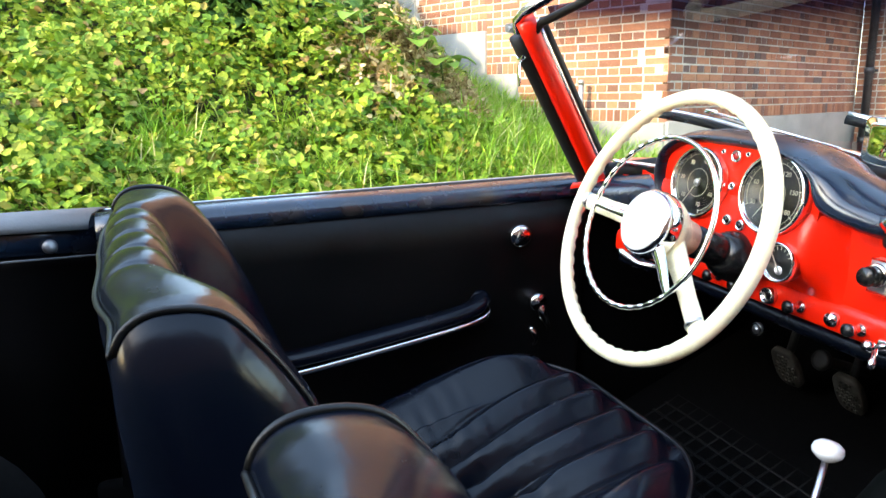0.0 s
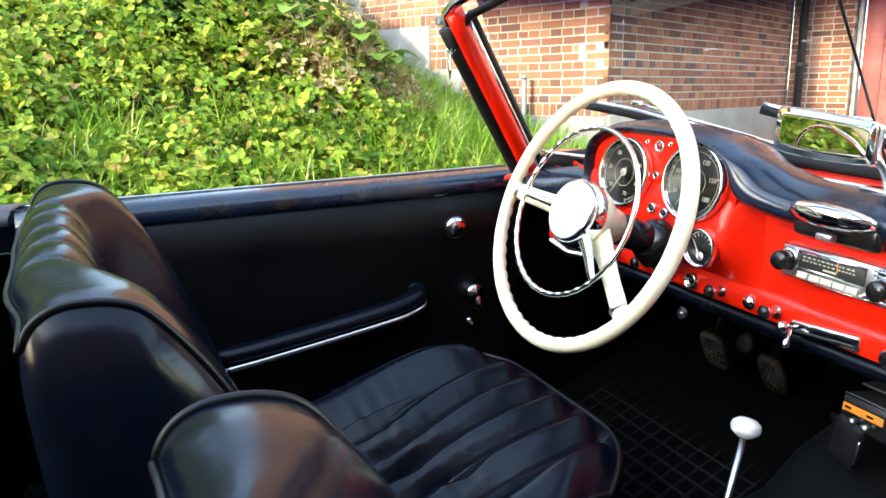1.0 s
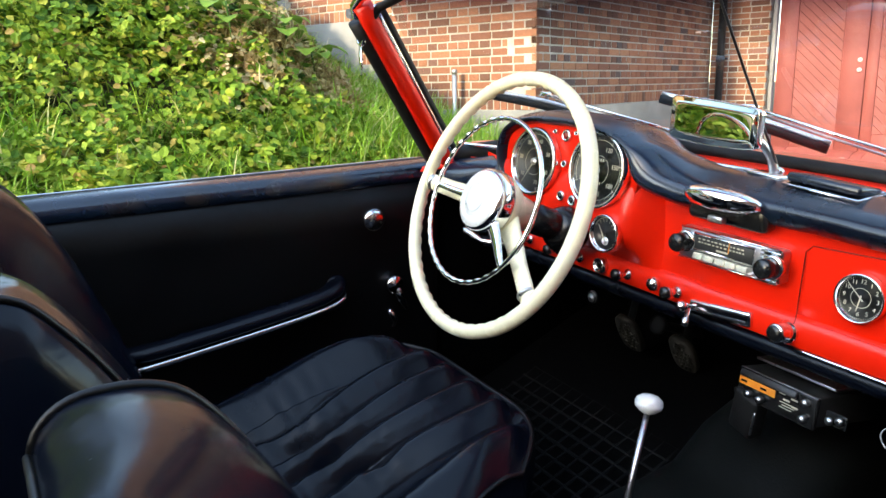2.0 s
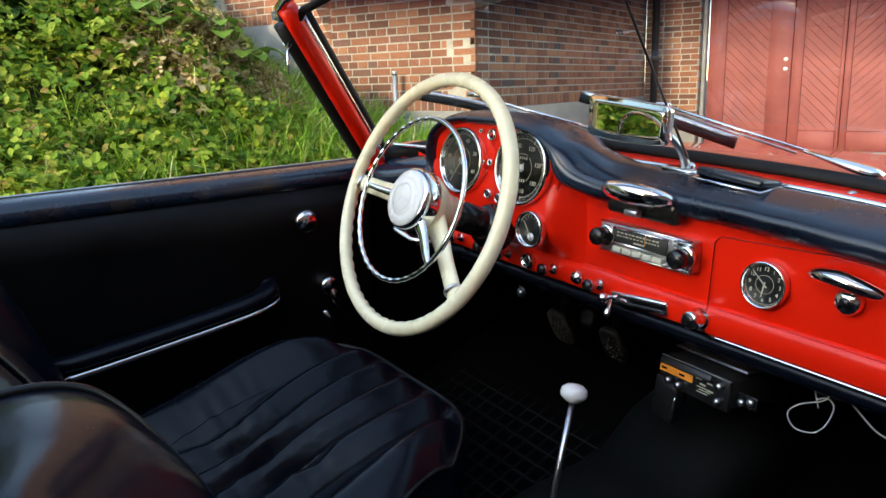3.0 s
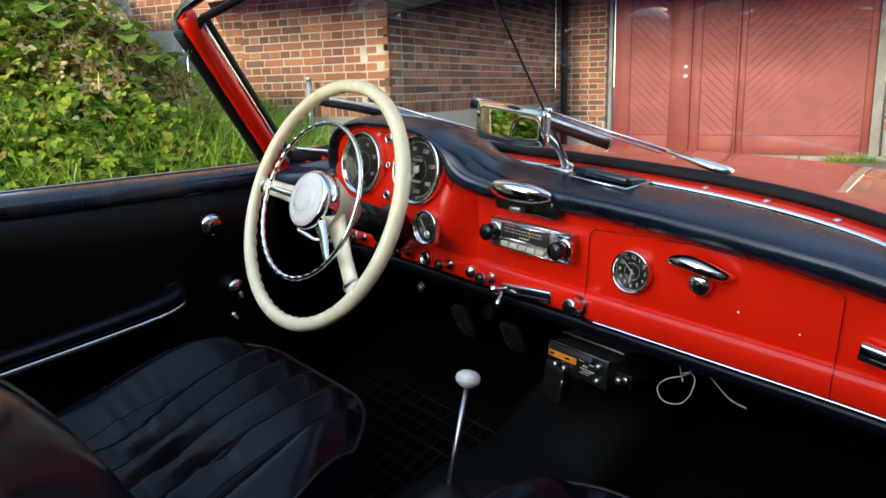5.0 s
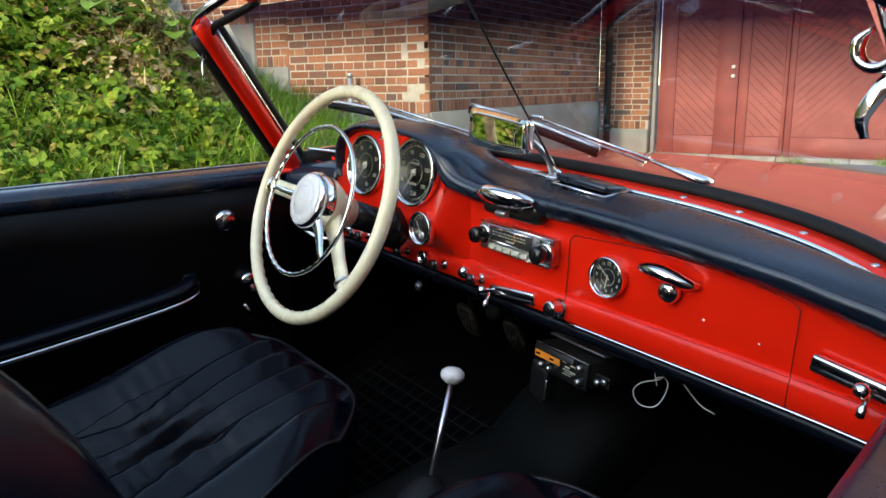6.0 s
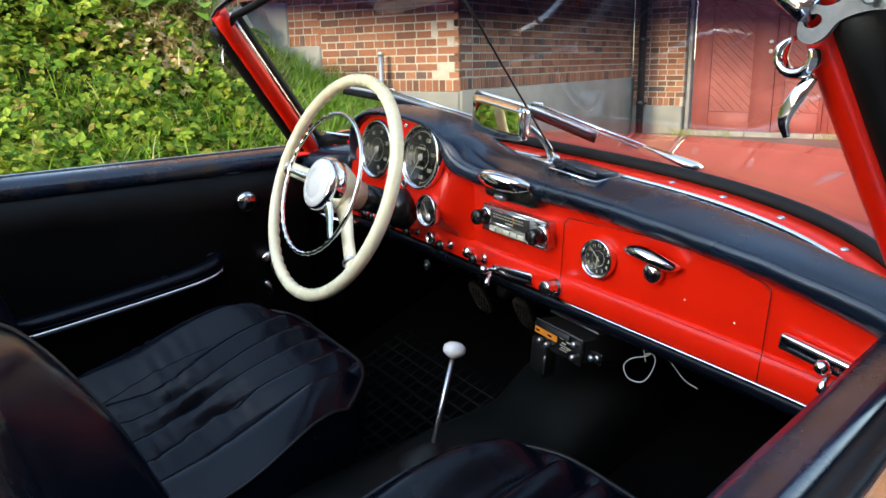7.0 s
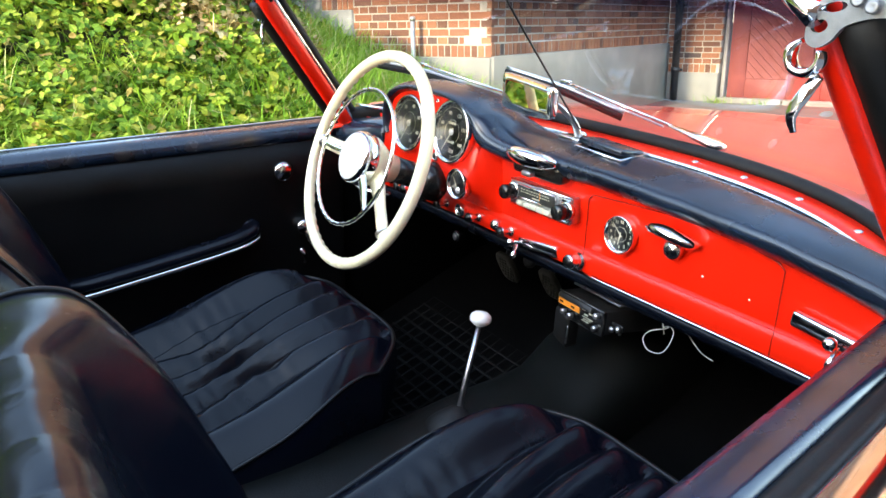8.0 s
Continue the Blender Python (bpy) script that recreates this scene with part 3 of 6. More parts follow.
    for i in range(12):
        a = radians(90 - 30 * (i + 1))
        lettering("numeral", str(i + 1), 0.0072, m @ Matrix.Translation((0.0195 * math.cos(a), 0.0195 * math.sin(a), 0.0018)), M_MARK, body)
    ticks("minute_ticks", body, m, 0.0238, 0.0255, 0.0003, [radians(6 * i) for i in range(60)])
    part("centre_ring", moved(arc_line(0.0115, 0, 2 * math.pi, 0.0003, 0.0017), m), M_MARK, body)
    needle(body, m, 0.0225, radians(138), M_MARK, 0.0007)
    needle(body, m, 0.0165, radians(262), M_MARK, 0.0009)
    # lower row of knobs and switches
    for x, kind in ((-0.508, 0), (-0.485, 2), (-0.452, 0), (-0.425, 0), (-0.347, 0), (-0.292, 0), (-0.239, 1), (-0.184, 0), (-0.130, 2), (-0.086, 0), (0.089, 3)):
        o = (x, y_face(x) - 0.006, 0.801)
        ax = (-0.05, -1, 0.10)
        if kind == 0:
            k = part("pull_knob", turned([(0.0092, 0), (0.0092, 0.0025), (0.0078, 0.0045), (0.0055, 0.006), (0.0055, 0.017), (0.0088, 0.0205), (0.0094, 0.024), (0.0094, 0.026)], o, ax, 22), M_CHROME, dash, "black pull knob on a chrome stem")
            part("knob_cap", turned([(0.0094, 0.0255), (0.0091, 0.0285), (0.0065, 0.0308), (0.0002, 0.0318)], o, ax, 22), M_KNOB, k)
        elif kind == 1:
            k = part("ignition_lock", turned([(0.0135, 0), (0.0135, 0.005), (0.0125, 0.011), (0.0108, 0.0125), (0.0085, 0.008), (0.0065, 0.0075), (0.0002, 0.0075)], o, ax, 28), M_CHROME, dash, "chrome ignition lock")
            part("key_slot", moved(box(0, 0, 0.0078, 0.0014, 0.007, 0.001), frame_of(o, ax)), M_KNOB, k)
        elif kind == 2:
            part("round_lamp", turned([(0.0112, 0), (0.0112, 0.003), (0.0105, 0.006), (0.0075, 0.0098), (0.0002, 0.0115)], o, ax, 26), M_CHROME, dash, "domed chrome indicator")
        else:
            k = part("cigar_lighter", turned([(0.0150, 0), (0.0150, 0.004), (0.0125, 0.0055), (0.0120, 0.009), (0.0128, 0.0105), (0.0120, 0.012), (0.0118, 0.016), (0.0122, 0.024), (0.0110, 0.0262), (0.0095, 0.0265)], o, ax, 30), M_CHROME, dash, "ringed chrome cigar lighter")
            part("lighter_face", turned([(0.0097, 0.0262), (0.0090, 0.0272), (0.0050, 0.0285), (0.0002, 0.0290)], o, ax, 26), M_KNOB, k)
    # bonnet release under the knee roll
    k = part("bonnet_release", turned([(0.005, 0), (0.005, 0.012), (0.0115, 0.014), (0.0120, 0.018), (0.0095, 0.0215), (0.0075, 0.0205), (0.0002, 0.0205)], (-0.250, 0.085, 0.742), (0, -1, 0.05), 24), M_KNOB, dash, "black bonnet release knob")
    part("release_face", turned([(0.0072, 0.0208), (0.0002, 0.0216)], (-0.250, 0.085, 0.742), (0, -1, 0.05), 20), M_CHROME_DULL, k)
    # slotted heater levers, in the middle and by the door
    for x0, x1, z0, z1, knob in ((-0.058, 0.040, 0.790, 0.800, 0.05), (0.457, 0.545, 0.851, 0.842, 0.72)):
        p0, p1 = Vector((x0, y_face(x0) - 0.012, z0)), Vector((x1, y_face(x1) - 0.012, z1))
        if x0 > 0.2:
            p0.y, p1.y = 0.066, 0.064
        mid, d = (p0 + p1) / 2, (p1 - p0)
        L = d.length
        mm = Matrix.Translation(mid) @ pose(0, 0, 0, 0, 0, math.degrees(math.atan2(d.y, d.x))) @ pose(0, 0, 0, 0, -math.degrees(math.atan2(d.z, d.x)), 0)
        lev = part("lever_slide", box(0, 0.004, 0, L, 0.012, 0.021, 0.004, 3, None), M_CHROME, dash, "chrome slotted heater slide")
        lev.data.transform(mm)
        for zo in (-0.0045, 0.0045):
            part("slot", moved(box(0.004, -0.0025, zo, L * 0.8, 0.002, 0.0042, 0.0008), mm), M_KNOB, lev)
        kx = -L / 2 + L * knob
        part("slide_knob", moved(join(turned([(0.004, 0), (0.004, 0.014), (0.0075, 0.016), (0.0085, 0.022), (0.006, 0.027), (0.0002, 0.028)], (kx, -0.002, 0), (0, -1, 0.2), 16), turned([(0.003, 0), (0.0032, 0.014), (0.0055, 0.018), (0.0045, 0.026), (0.0002, 0.028)], (kx + 0.004, -0.012, 0), (0.1, -0.5, -1), 14)), mm), M_CHROME, lev)
    # glove box lid: its joint as a fine groove line, handle and lock
    corners = [(0.096, 0.783), (0.096, 0.907), (0.104, 0.916), (0.25, 0.924), (0.36, 0.920), (0.424, 0.909), (0.434, 0.901), (0.435, 0.783)]
    gl = []
    for (xa, za), (xb, zb) in zip(corners, corners[1:]):
        gl += [(xa + (xb - xa) * k, y_face(xa) - 0.004, za + (zb - za) * k) for k in lin(0, 1, 8)[:-1]]
    part("glove_box_joint", tube(gl, 0.0006, 6), M_KNOB, dash, "dark joint round the glove box lid")
    for x in (0.096, 0.435):
        part("lower_joint", tube([(x, y_face(x) - 0.0060, 0.785), (x, y_face(x) - 0.0066, 0.792), (x, y_face(x) - 0.0066, 0.811), (x, y_face(x) - 0.0042, 0.820)], 0.0006, 6), M_KNOB, dash)
    part("crease_joint", tube([(x, y_face(x) - 0.0045, 0.8215) for x in lin(-0.05, 0.57, 30)], 0.0007, 6), M_RED, dash)
    for x, z in ((0.318, 0.853), (0.392, 0.846)):
        part("paint_chip", turned([(0.0017, 0), (0.0012, 0.0006), (0.0002, 0.0007)], (x, y_face(x) - 0.0012, z), (0, -1, 0), 8), M_WHITE, dash, "small pale chip in the red paint")
    hp = spline([(0.226, 0.074, 0.902), (0.236, 0.062, 0.904), (0.266, 0.054, 0.906), (0.298, 0.062, 0.898), (0.309, 0.074, 0.895)], 6)
    n_ = len(hp)
    part("glove_box_handle", tube(hp, [0.0035 + 0.0085 * math.sin(math.pi * (i + 0.5) / n_) for i in range(n_)], 12, flat=(1, 0.8, (0, 0, 1))), M_CHROME, dash, "chrome glove box pull")
    k = part("glove_box_lock", turned([(0.0155, 0), (0.0155, 0.008), (0.0135, 0.013), (0.011, 0.014), (0.009, 0.016), (0.0002, 0.0165)], (0.27, y_face(0.27) - 0.002, 0.878), (0, -1, 0.06), 26), M_CHROME, dash, "round chrome glove box lock")
    part("lock_face", turned([(0.0062, 0.0160), (0.006, 0.0168), (0.0002, 0.0172)], (0.27, y_face(0.27) - 0.002, 0.878), (0, -1, 0.06), 20), M_KNOB, k)
    # ash tray set into the padding
    tray = part("ashtray_recess", box(-0.005, 0.062, 0.938, 0.122, 0.03, 0.034, 0.010, 3), M_KNOB, dash)
    pts = spline([(-0.056, 0.048, 0.955), (-0.04, 0.036, 0.957), (-0.005, 0.030, 0.958), (0.03, 0.036, 0.957), (0.047, 0.048, 0.954)], 6)
    part("ashtray_lid", tube(pts, [0.007 + 0.0105 * math.sin(math.pi * (i + 0.5) / len(pts)) for i in range(len(pts))], 14, flat=(1.3, 0.85, (0, 0.5, 1))), M_CHROME, dash, "ribbed chrome ashtray lid")
    for dz in (-0.004, 0.001, 0.006, 0.011):
        part("ashtray_rib", tube([p + Vector((0, -0.0125 + 0.4 * abs(dz - 0.003), dz - 0.004)) for p in pts[3:-3]], 0.0014, 6), M_CHROME, dash)
    part("ashtray_catch", box(-0.003, 0.032, 0.932, 0.022, 0.012, 0.009, 0.002), M_CHROME_DULL, dash)
    # closed box lid on the padding
    part("map_lamp_cover", box(0.094, 0.115, 0.986, 0.094, 0.052, 0.012, 0.004, 2, pose(0, 0, 0, -8, 3, 0)), M_PAD, dash, "flat black padded lid on the dash top")
    part("cover_trim", tube([(0.046, 0.143, 0.985), (0.046, 0.087, 0.982), (0.143, 0.085, 0.977), (0.143, 0.143, 0.981)], 0.0022, 8), M_CHROME, dash)
    return dash


build_dash()


# ---- radio ----
def build_radio():
    radio = thing("car_radio", "chrome-framed vintage car radio with black knobs in the dash", "radio")
    m = Matrix.Translation((-0.003, 0.066, 0.882)) @ pose(0, 0, 0, 0, 0, 0)
    part("radio_case", moved(box(0, 0.01, 0, 0.158, 0.03, 0.044, 0.004, 3), m), M_CHROME_DULL, radio, "chrome radio front")
    for i in range(8):
        part("side_rib", moved(box(0.064 + 0.0, -0.0062, -0.0182 + 0.0052 * i, 0.028, 0.005, 0.0026, 0.0010), m), M_CHROME, radio)
    # black sheet added behind the ribs as the shade in their gaps
    part("rib_gap_shade", moved(box(0.066, -0.0052, 0, 0.024, 0.001, 0.040), m), M_KNOB, radio)
    for zo in (0.0215, -0.0215):
        part("case_bead", moved(tube([(-0.077, -0.005, zo), (0.077, -0.005, zo)], 0.0016, 8), m), M_CHROME, radio)
    part("scale_window", moved(box(-0.004, -0.007, 0.006, 0.092, 0.006, 0.020, 0.0015), m), M_DIAL, radio, "black tuning scale")
    part("window_frame", moved(tube([(-0.051, -0.0085, -0.005), (-0.051, -0.0085, 0.017), (0.043, -0.0085, 0.017), (0.043, -0.0085, -0.005)], 0.0022, 8, closed=True), m), M_CHROME, radio, "chrome surround of the scale")
    widths = random.Random(5)
    for z, n_ in ((0.0115, 12), (0.0068, 13)):
        x = -0.043
        for i in range(n_):
            w_ = widths.uniform(0.002, 0.0046)
            part("scale_mark", moved(box(x + w_ / 2, -0.0103, z, w_, 0.0005, 0.0019), m), M_MARK, radio)
            x += w_ + widths.uniform(0.0018, 0.0034)
    part("maker_bar", moved(box(-0.004, -0.0103, 0.0012, 0.018, 0.0005, 0.0024), m), M_MARK, radio)
    part("tuning_pointer", moved(box(0.006, -0.0106, 0.0085, 0.0010, 0.0006, 0.014), m), M_ORANGE, radio)
    part("button_ledge", moved(box(-0.002, -0.008, -0.0165, 0.094, 0.012, 0.004, 0.001, 1), m), M_CHROME_DULL, radio)
    for i in range(5):
        part("push_button", moved(box(-0.036 + 0.0172 * i, -0.0115, -0.0125, 0.0158, 0.014, 0.0085, 0.0012, 2, pose(0, 0, 0, -12, 0, 0)), m), M_BUTTON, radio, "pale ivory push button")
    for x, z in ((-0.0635, 0.001), (0.0705, -0.001)):
        k = part("radio_knob", turned([(0.014, 0), (0.014, 0.006), (0.0125, 0.007), (0.0125, 0.011), (0.0115, 0.012), (0.0125, 0.013), (0.0128, 0.026), (0.0115, 0.029), (0.0002, 0.0295)], (x - 0.003, 0.062, 0.884 + z), (0, -1, 0), 28), M_KNOB, radio, "black knurled radio knob")
        part("knob_ring", turned([(0.0152, 0.0), (0.0158, 0.006), (0.0152, 0.0085), (0.012, 0.009)], (x - 0.003, 0.062, 0.884 + z), (0, -1, 0), 28), M_CHROME, k)


build_radio()


# ---- steering wheel ----
def build_wheel():
    wheel = thing("steering_wheel", "large ivory steering wheel with chrome horn ring", "steering wheel")
    c = Vector((-0.2808, -0.124, 0.9154))
    m = Matrix.Translation(c) @ pose(0, 0, 0, 90 - 21.5, 0, -1.05)
    R = 0.1928
    rows = []
    for i in range(180):
        a = 2 * math.pi * i / 180
        row = []
        for j in range(14):
            b_ = 2 * math.pi * j / 14
            rr = 0.0114
            wave = 0.003 * (0.5 + 0.5 * math.cos(a * 52)) * max(0.0, -math.cos(b_ - 0.6))
            rad = R + (rr - wave) * math.cos(b_)
            row.append((rad * math.cos(a), rad * math.sin(a), (rr * 1.0 - wave) * math.sin(b_)))
        rows.append(row)
    rows.append(rows[0])
    bm = grid(rows, wrap=True)
    bmesh.ops.remove_doubles(bm, verts=bm.verts, dist=1e-6)
    part("rim", moved(bm, m), M_IVORY, wheel, "ivory rim with finger grips on the inner side")
    # two spokes that fall towards the column
    for deg in (179.0, -36.0):
        a = radians(deg)
        d = Vector((math.cos(a), math.sin(a), 0))
        pts = spline([d * 0.02 + Vector((0, 0, -0.022)), d * 0.07 + Vector((0, 0, -0.018)), d * 0.13 + Vector((0, 0, -0.008)), d * 0.19], 6)
        n_ = len(pts)
        sp = part("spoke", moved(tube(pts, [0.021 - 0.0085 * math.sin(0.5 * math.pi * min(1, 1.5 * i / n_)) for i in range(n_)], 12, flat=(1.1, 0.62, (0, 0, 1))), m), M_IVORY, wheel, "ivory spoke")
        part("spoke_collar", moved(tube([d * 0.170, d * 0.175], 0.0135, 12, flat=(1, 0.8, (0, 0, 1))), m), M_CHROME_DULL, sp)
        a = radians(deg - (4.0 if deg < 0 else 0.0))
        d = Vector((math.cos(a), math.sin(a), 0))
        hp = [d * 0.035 + Vector((0, 0, 0.010)), d * 0.07 + Vector((0, 0, 0.012)), d * 0.105 + Vector((0, 0, 0.018)), d * 0.127 + Vector((0, 0, 0.020))]
        part("horn_arm", moved(tube(spline(hp, 5), [(0.0125 if deg < 0 else 0.006) - (0.0075 if deg < 0 else 0.002) * i / 15 for i in range(16)], 10, flat=(1, 0.5, (0, 0, 1))), m), M_CHROME, wheel, "chrome horn ring arm")
    ring = [Vector((0.125 * math.cos(a), 0.125 * math.sin(a), 0.020)) for a in lin(0, 2 * math.pi, 241)[:-1]]
    part("horn_ring", moved(tube(ring, [0.0038 + 0.0006 * math.cos(i * 2 * math.pi / 6) * (1 if 60 < i < 215 else 0) for i in range(240)], 8, closed=True), m), M_CHROME, wheel, "thin chrome horn ring")
    part("hub", moved(lathe([(0.0255, -0.066), (0.0285, -0.046), (0.038, -0.030), (0.0465, -0.014), (0.0480, 0.000), (0.0475, 0.006)], 40), m), M_IVORY, wheel, "ivory hub")
    part("hub_bezel", moved(lathe([(0.0475, -0.006), (0.0492, -0.002), (0.0496, 0.010), (0.0480, 0.019), (0.0445, 0.024), (0.042, 0.0245)], 44), m), M_CHROME, wheel, "chrome ring round the hub")
    part("horn_button", moved(lathe([(0.0435, 0.0235), (0.0425, 0.0260), (0.030, 0.0300), (0.0285, 0.0293), (0.0275, 0.0303), (0.012, 0.0325), (0.0002, 0.033)], 44), m), M_WHITE, wheel, "white horn button")
    part("hub_badge", moved(join(arc_line(0.021, 0, 2 * math.pi, 0.0006, 0.0316, 48), *[moved(grid([[(0.0009, -0.001, 0.0334), (-0.0009, -0.001, 0.0334)], [(0.0003, 0.020, 0.0322), (-0.0003, 0.020, 0.0322)]]), pose(0, 0, 0, 0, 0, 120 * i_ + 20)) for i_ in range(3)]), m), M_CHROME_DULL, wheel)
    # column with shroud and stalks
    part("column", moved(tube([(0, 0, -0.06), (0, 0, -0.17)], 0.0245, 20), m), M_KNOB, wheel, "black steering column")
    part("column_boot", moved(lathe([(0.0255, -0.128), (0.034, -0.140), (0.0385, -0.152), (0.0385, -0.175)], 28), m), M_KNOB, wheel)
    part("indicator_stalk", moved(tube([(-0.03, 0.0, -0.055), (-0.07, -0.006, -0.05), (-0.082, -0.007, -0.048), (-0.105, -0.010, -0.044)], [0.003, 0.003, 0.006, 0.0055], 10), m), M_WHITE, wheel, "white-tipped indicator stalk")
    part("chrome_lever", moved(tube([(-0.02, -0.05, -0.09), (-0.085, -0.062, -0.07), (-0.12, -0.055, -0.06), (-0.128, -0.054, -0.058)], [0.004, 0.0035, 0.006, 0.003], 10), m), M_CHROME, wheel)


build_wheel()


# ---- seats ----
def build_seat(name, label, m, flute=1.0, cushion=(0.0, 0.0, 0.0)):
    """flute: how full the backrest's flutes still are. cushion: how far the cushion is set aside, ahead and up."""
    seat = thing(name, label, "car seat", "pair of seats", m=m)
    # local axes: x across the seat from its middle, y ahead, z up; made as the driver's seat, middle at x = -0.31
    hw = 0.272
    # cushion: pillowed flutes between sewn seams, rounded front corners, piping round the edge
    seams = [-0.56, -0.28, 0.0, 0.28, 0.56]
    def cush(v):
        y = -0.70 + 0.580 * v
        row = []
        edge = hw - 0.022 * smooth01((v - 0.5) / 0.5)
        for u in lin(-1, 1, 241):
            au = abs(u)
            x = u * edge * (1 - 0.05 * smooth01((v - 0.6) / 0.4) ** 2 * au)
            yy = y - 0.090 * max(0.0, au - 0.35) ** 2.4 / 0.65 ** 2.4 * smooth01((v - 0.45) / 0.55)
            fr, sd = 0.6 * smooth01((v - 0.90) / 0.10) ** 2, max(0.0, (au - 0.70) / 0.30) ** 2.2
            z = 0.600 - 0.10 * (1 - v) ** 1.15 + 0.036 * smooth01(v * 1.15) - 0.03 * math.exp(-((v - 0.46) / 0.22) ** 2) * (1 - au ** 2) - 0.036 * (1 - (1 - fr) * (1 - sd))
            z += 0.017 * math.exp(-((au - 0.80) / 0.15) ** 2) * smooth01((1.0 - v) / 0.2)
            fade = smooth01((1.0 - v) / 0.05)
            dip = math.exp(-((v - 0.54 - 0.08 * u) / 0.16) ** 2)
            us = u * (1 + 0.30 * dip * (1 - au)) + 0.04 * dip * math.sin(5.0 * u + 0.6) * (1 - au) + 0.008 * math.sin(9.0 * v + 3.0 * u)
            d = min(abs(us - s_) for s_ in seams)
            k = min(1.0, d / (0.14 if au < 0.56 else 0.22))
            pil = 0.55 * (1 - (1 - k) ** 2) + 0.45 * (0.5 - 0.5 * math.cos(math.pi * k))
            z += fade * (0.0300 * pil - 0.024 - 0.0030 * math.exp(-(d / 0.012) ** 2))
            # leather drawn in across the flutes, with fine folds that run out from the hollow
            cr = math.exp(-((v - 0.55 - 0.16 * u + 0.02 * math.sin(14 * u)) / 0.040) ** 2) * math.exp(-((u - 0.08) / 0.42) ** 4)
            z -= 0.016 * cr * (0.60 + 0.55 * math.cos(2 * math.pi * u / 0.28))
            fold = noise.noise(Vector((x * 16 + yy * 9, yy * 62 - x * 24, 3.0)))
            z += 0.0045 * fold * math.exp(-((v - 0.50) / 0.16) ** 2) * smooth01((0.85 - au) / 0.3)
            z += 0.0012 * noise.noise(Vector((x * 22, yy * 16, 1.0)))
            row.append((x + cushion[0], yy + cushion[1], z + cushion[2]))
        return row
    rows = [cush(v) for v in lin(0, 1, 96)]
    part("cushion", grid(rows), M_SEAT, seat, "fluted black leather cushion with sewn seams and creases")
    edge = [Vector(r[0]) for r in rows] + [Vector(p) for p in rows[-1][1:-1]] + [Vector(r[-1]) for r in reversed(rows)]
    mid = Vector((cushion[0], cushion[1] - 0.45, 0))
    side = []
    for p in edge:
        o = (p - mid)
        o.z = 0
        o.normalize()
        side.append([p, p + o * 0.007 + Vector((0, 0, -0.03)), p + o * 0.002 + Vector((0, 0, -0.10)), p - o * 0.03 + Vector((0, 0, -0.22))])
    part("cushion_side", grid(side), M_SEAT, seat)
    part("cushion_piping", tube(edge, 0.0036, 8), M_PIPING, seat, "black piping")
    # backrest: two side profiles, of the wrapped wing and of the hollow fluted middle, from the rear foot over the crown to the cushion
    wing = [(-0.790, 0.50), (-0.806, 0.62), (-0.820, 0.74), (-0.830, 0.84), (-0.834, 0.895), (-0.832, 0.925), (-0.824, 0.943), (-0.808, 0.954), (-0.786, 0.957), (-0.760, 0.954), (-0.737, 0.943), (-0.713, 0.915), (-0.690, 0.880), (-0.671, 0.846), (-0.650, 0.803), (-0.631, 0.752), (-0.611, 0.70), (-0.590, 0.635), (-0.572, 0.57)]
    hollow = [(-0.806, 0.50), (-0.818, 0.62), (-0.832, 0.74), (-0.841, 0.84), (-0.845, 0.890), (-0.844, 0.920), (-0.838, 0.940), (-0.825, 0.953), (-0.808, 0.958), (-0.791, 0.955), (-0.777, 0.942), (-0.766, 0.920), (-0.756, 0.884), (-0.746, 0.847), (-0.731, 0.803), (-0.713, 0.752), (-0.692, 0.70), (-0.664, 0.635), (-0.636, 0.57)]
    W, H = (spline([(0, y, z) for y, z in pr], 3) for pr in (wing, hollow))
    seams_b = [-0.48, -0.24, 0.0, 0.24, 0.48]
    n_p = len(W)
    rows = []
    for u in lin(-1, 1, 161):
        au = abs(u)
        w = smooth01((au - 0.46) / 0.36)
        d = min(abs(u - s_) for s_ in seams_b)
        row = []
        for i in range(n_p):
            p = H[i].lerp(W[i], w)
            # the rear bows out, the wing's outer edge is drawn in towards its piping
            p = p + Vector((0, -0.004 * smooth01((au - 0.86) / 0.14) * smooth01((i - 24) / 8), -0.003 * smooth01((au - 0.88) / 0.12)))
            a, b_ = H[max(0, i - 1)], H[min(n_p - 1, i + 1)]
            t_ = (b_ - a).normalized()
            nrm = Vector((0, -t_.z, t_.y))
            on = smooth01((i - 14) / 6) * (1 - smooth01((au - 0.50) / 0.10))
            p = p + nrm * on * flute * (0.0028 * (1 - (1 - min(1.0, d / 0.12)) ** 2) - 0.003 - 0.0015 * math.exp(-(d / 0.012) ** 2))
            x = u * hw
            p = p + Vector((0, 0.0022 * noise.noise(Vector((x * 14, p.y * 14, p.z * 11))), 0.0014 * noise.noise(Vector((x * 19, p.y * 19, 4.0)))))
            row.append((x, p.y, p.z))
        rows.append(row)
    part("backrest", grid(rows), M_SEAT, seat, "fluted black leather backrest with wrapped wings")
    for r, sx in ((rows[0], -1), (rows[-1], 1)):
        def ring_at(k, out):
            return [Vector((p[0] + sx * out, p[1] + (-0.73 - p[1]) * k, p[2] + (0.74 - p[2]) * k)) for p in r]
        part("side_panel", grid([ring_at(0, 0), ring_at(0.03, 0.008), ring_at(0.10, 0.018), ring_at(0.22, 0.026), ring_at(0.45, 0.030), ring_at(0.98, 0.030)]), M_SEAT, seat, "smooth black leather backrest side")
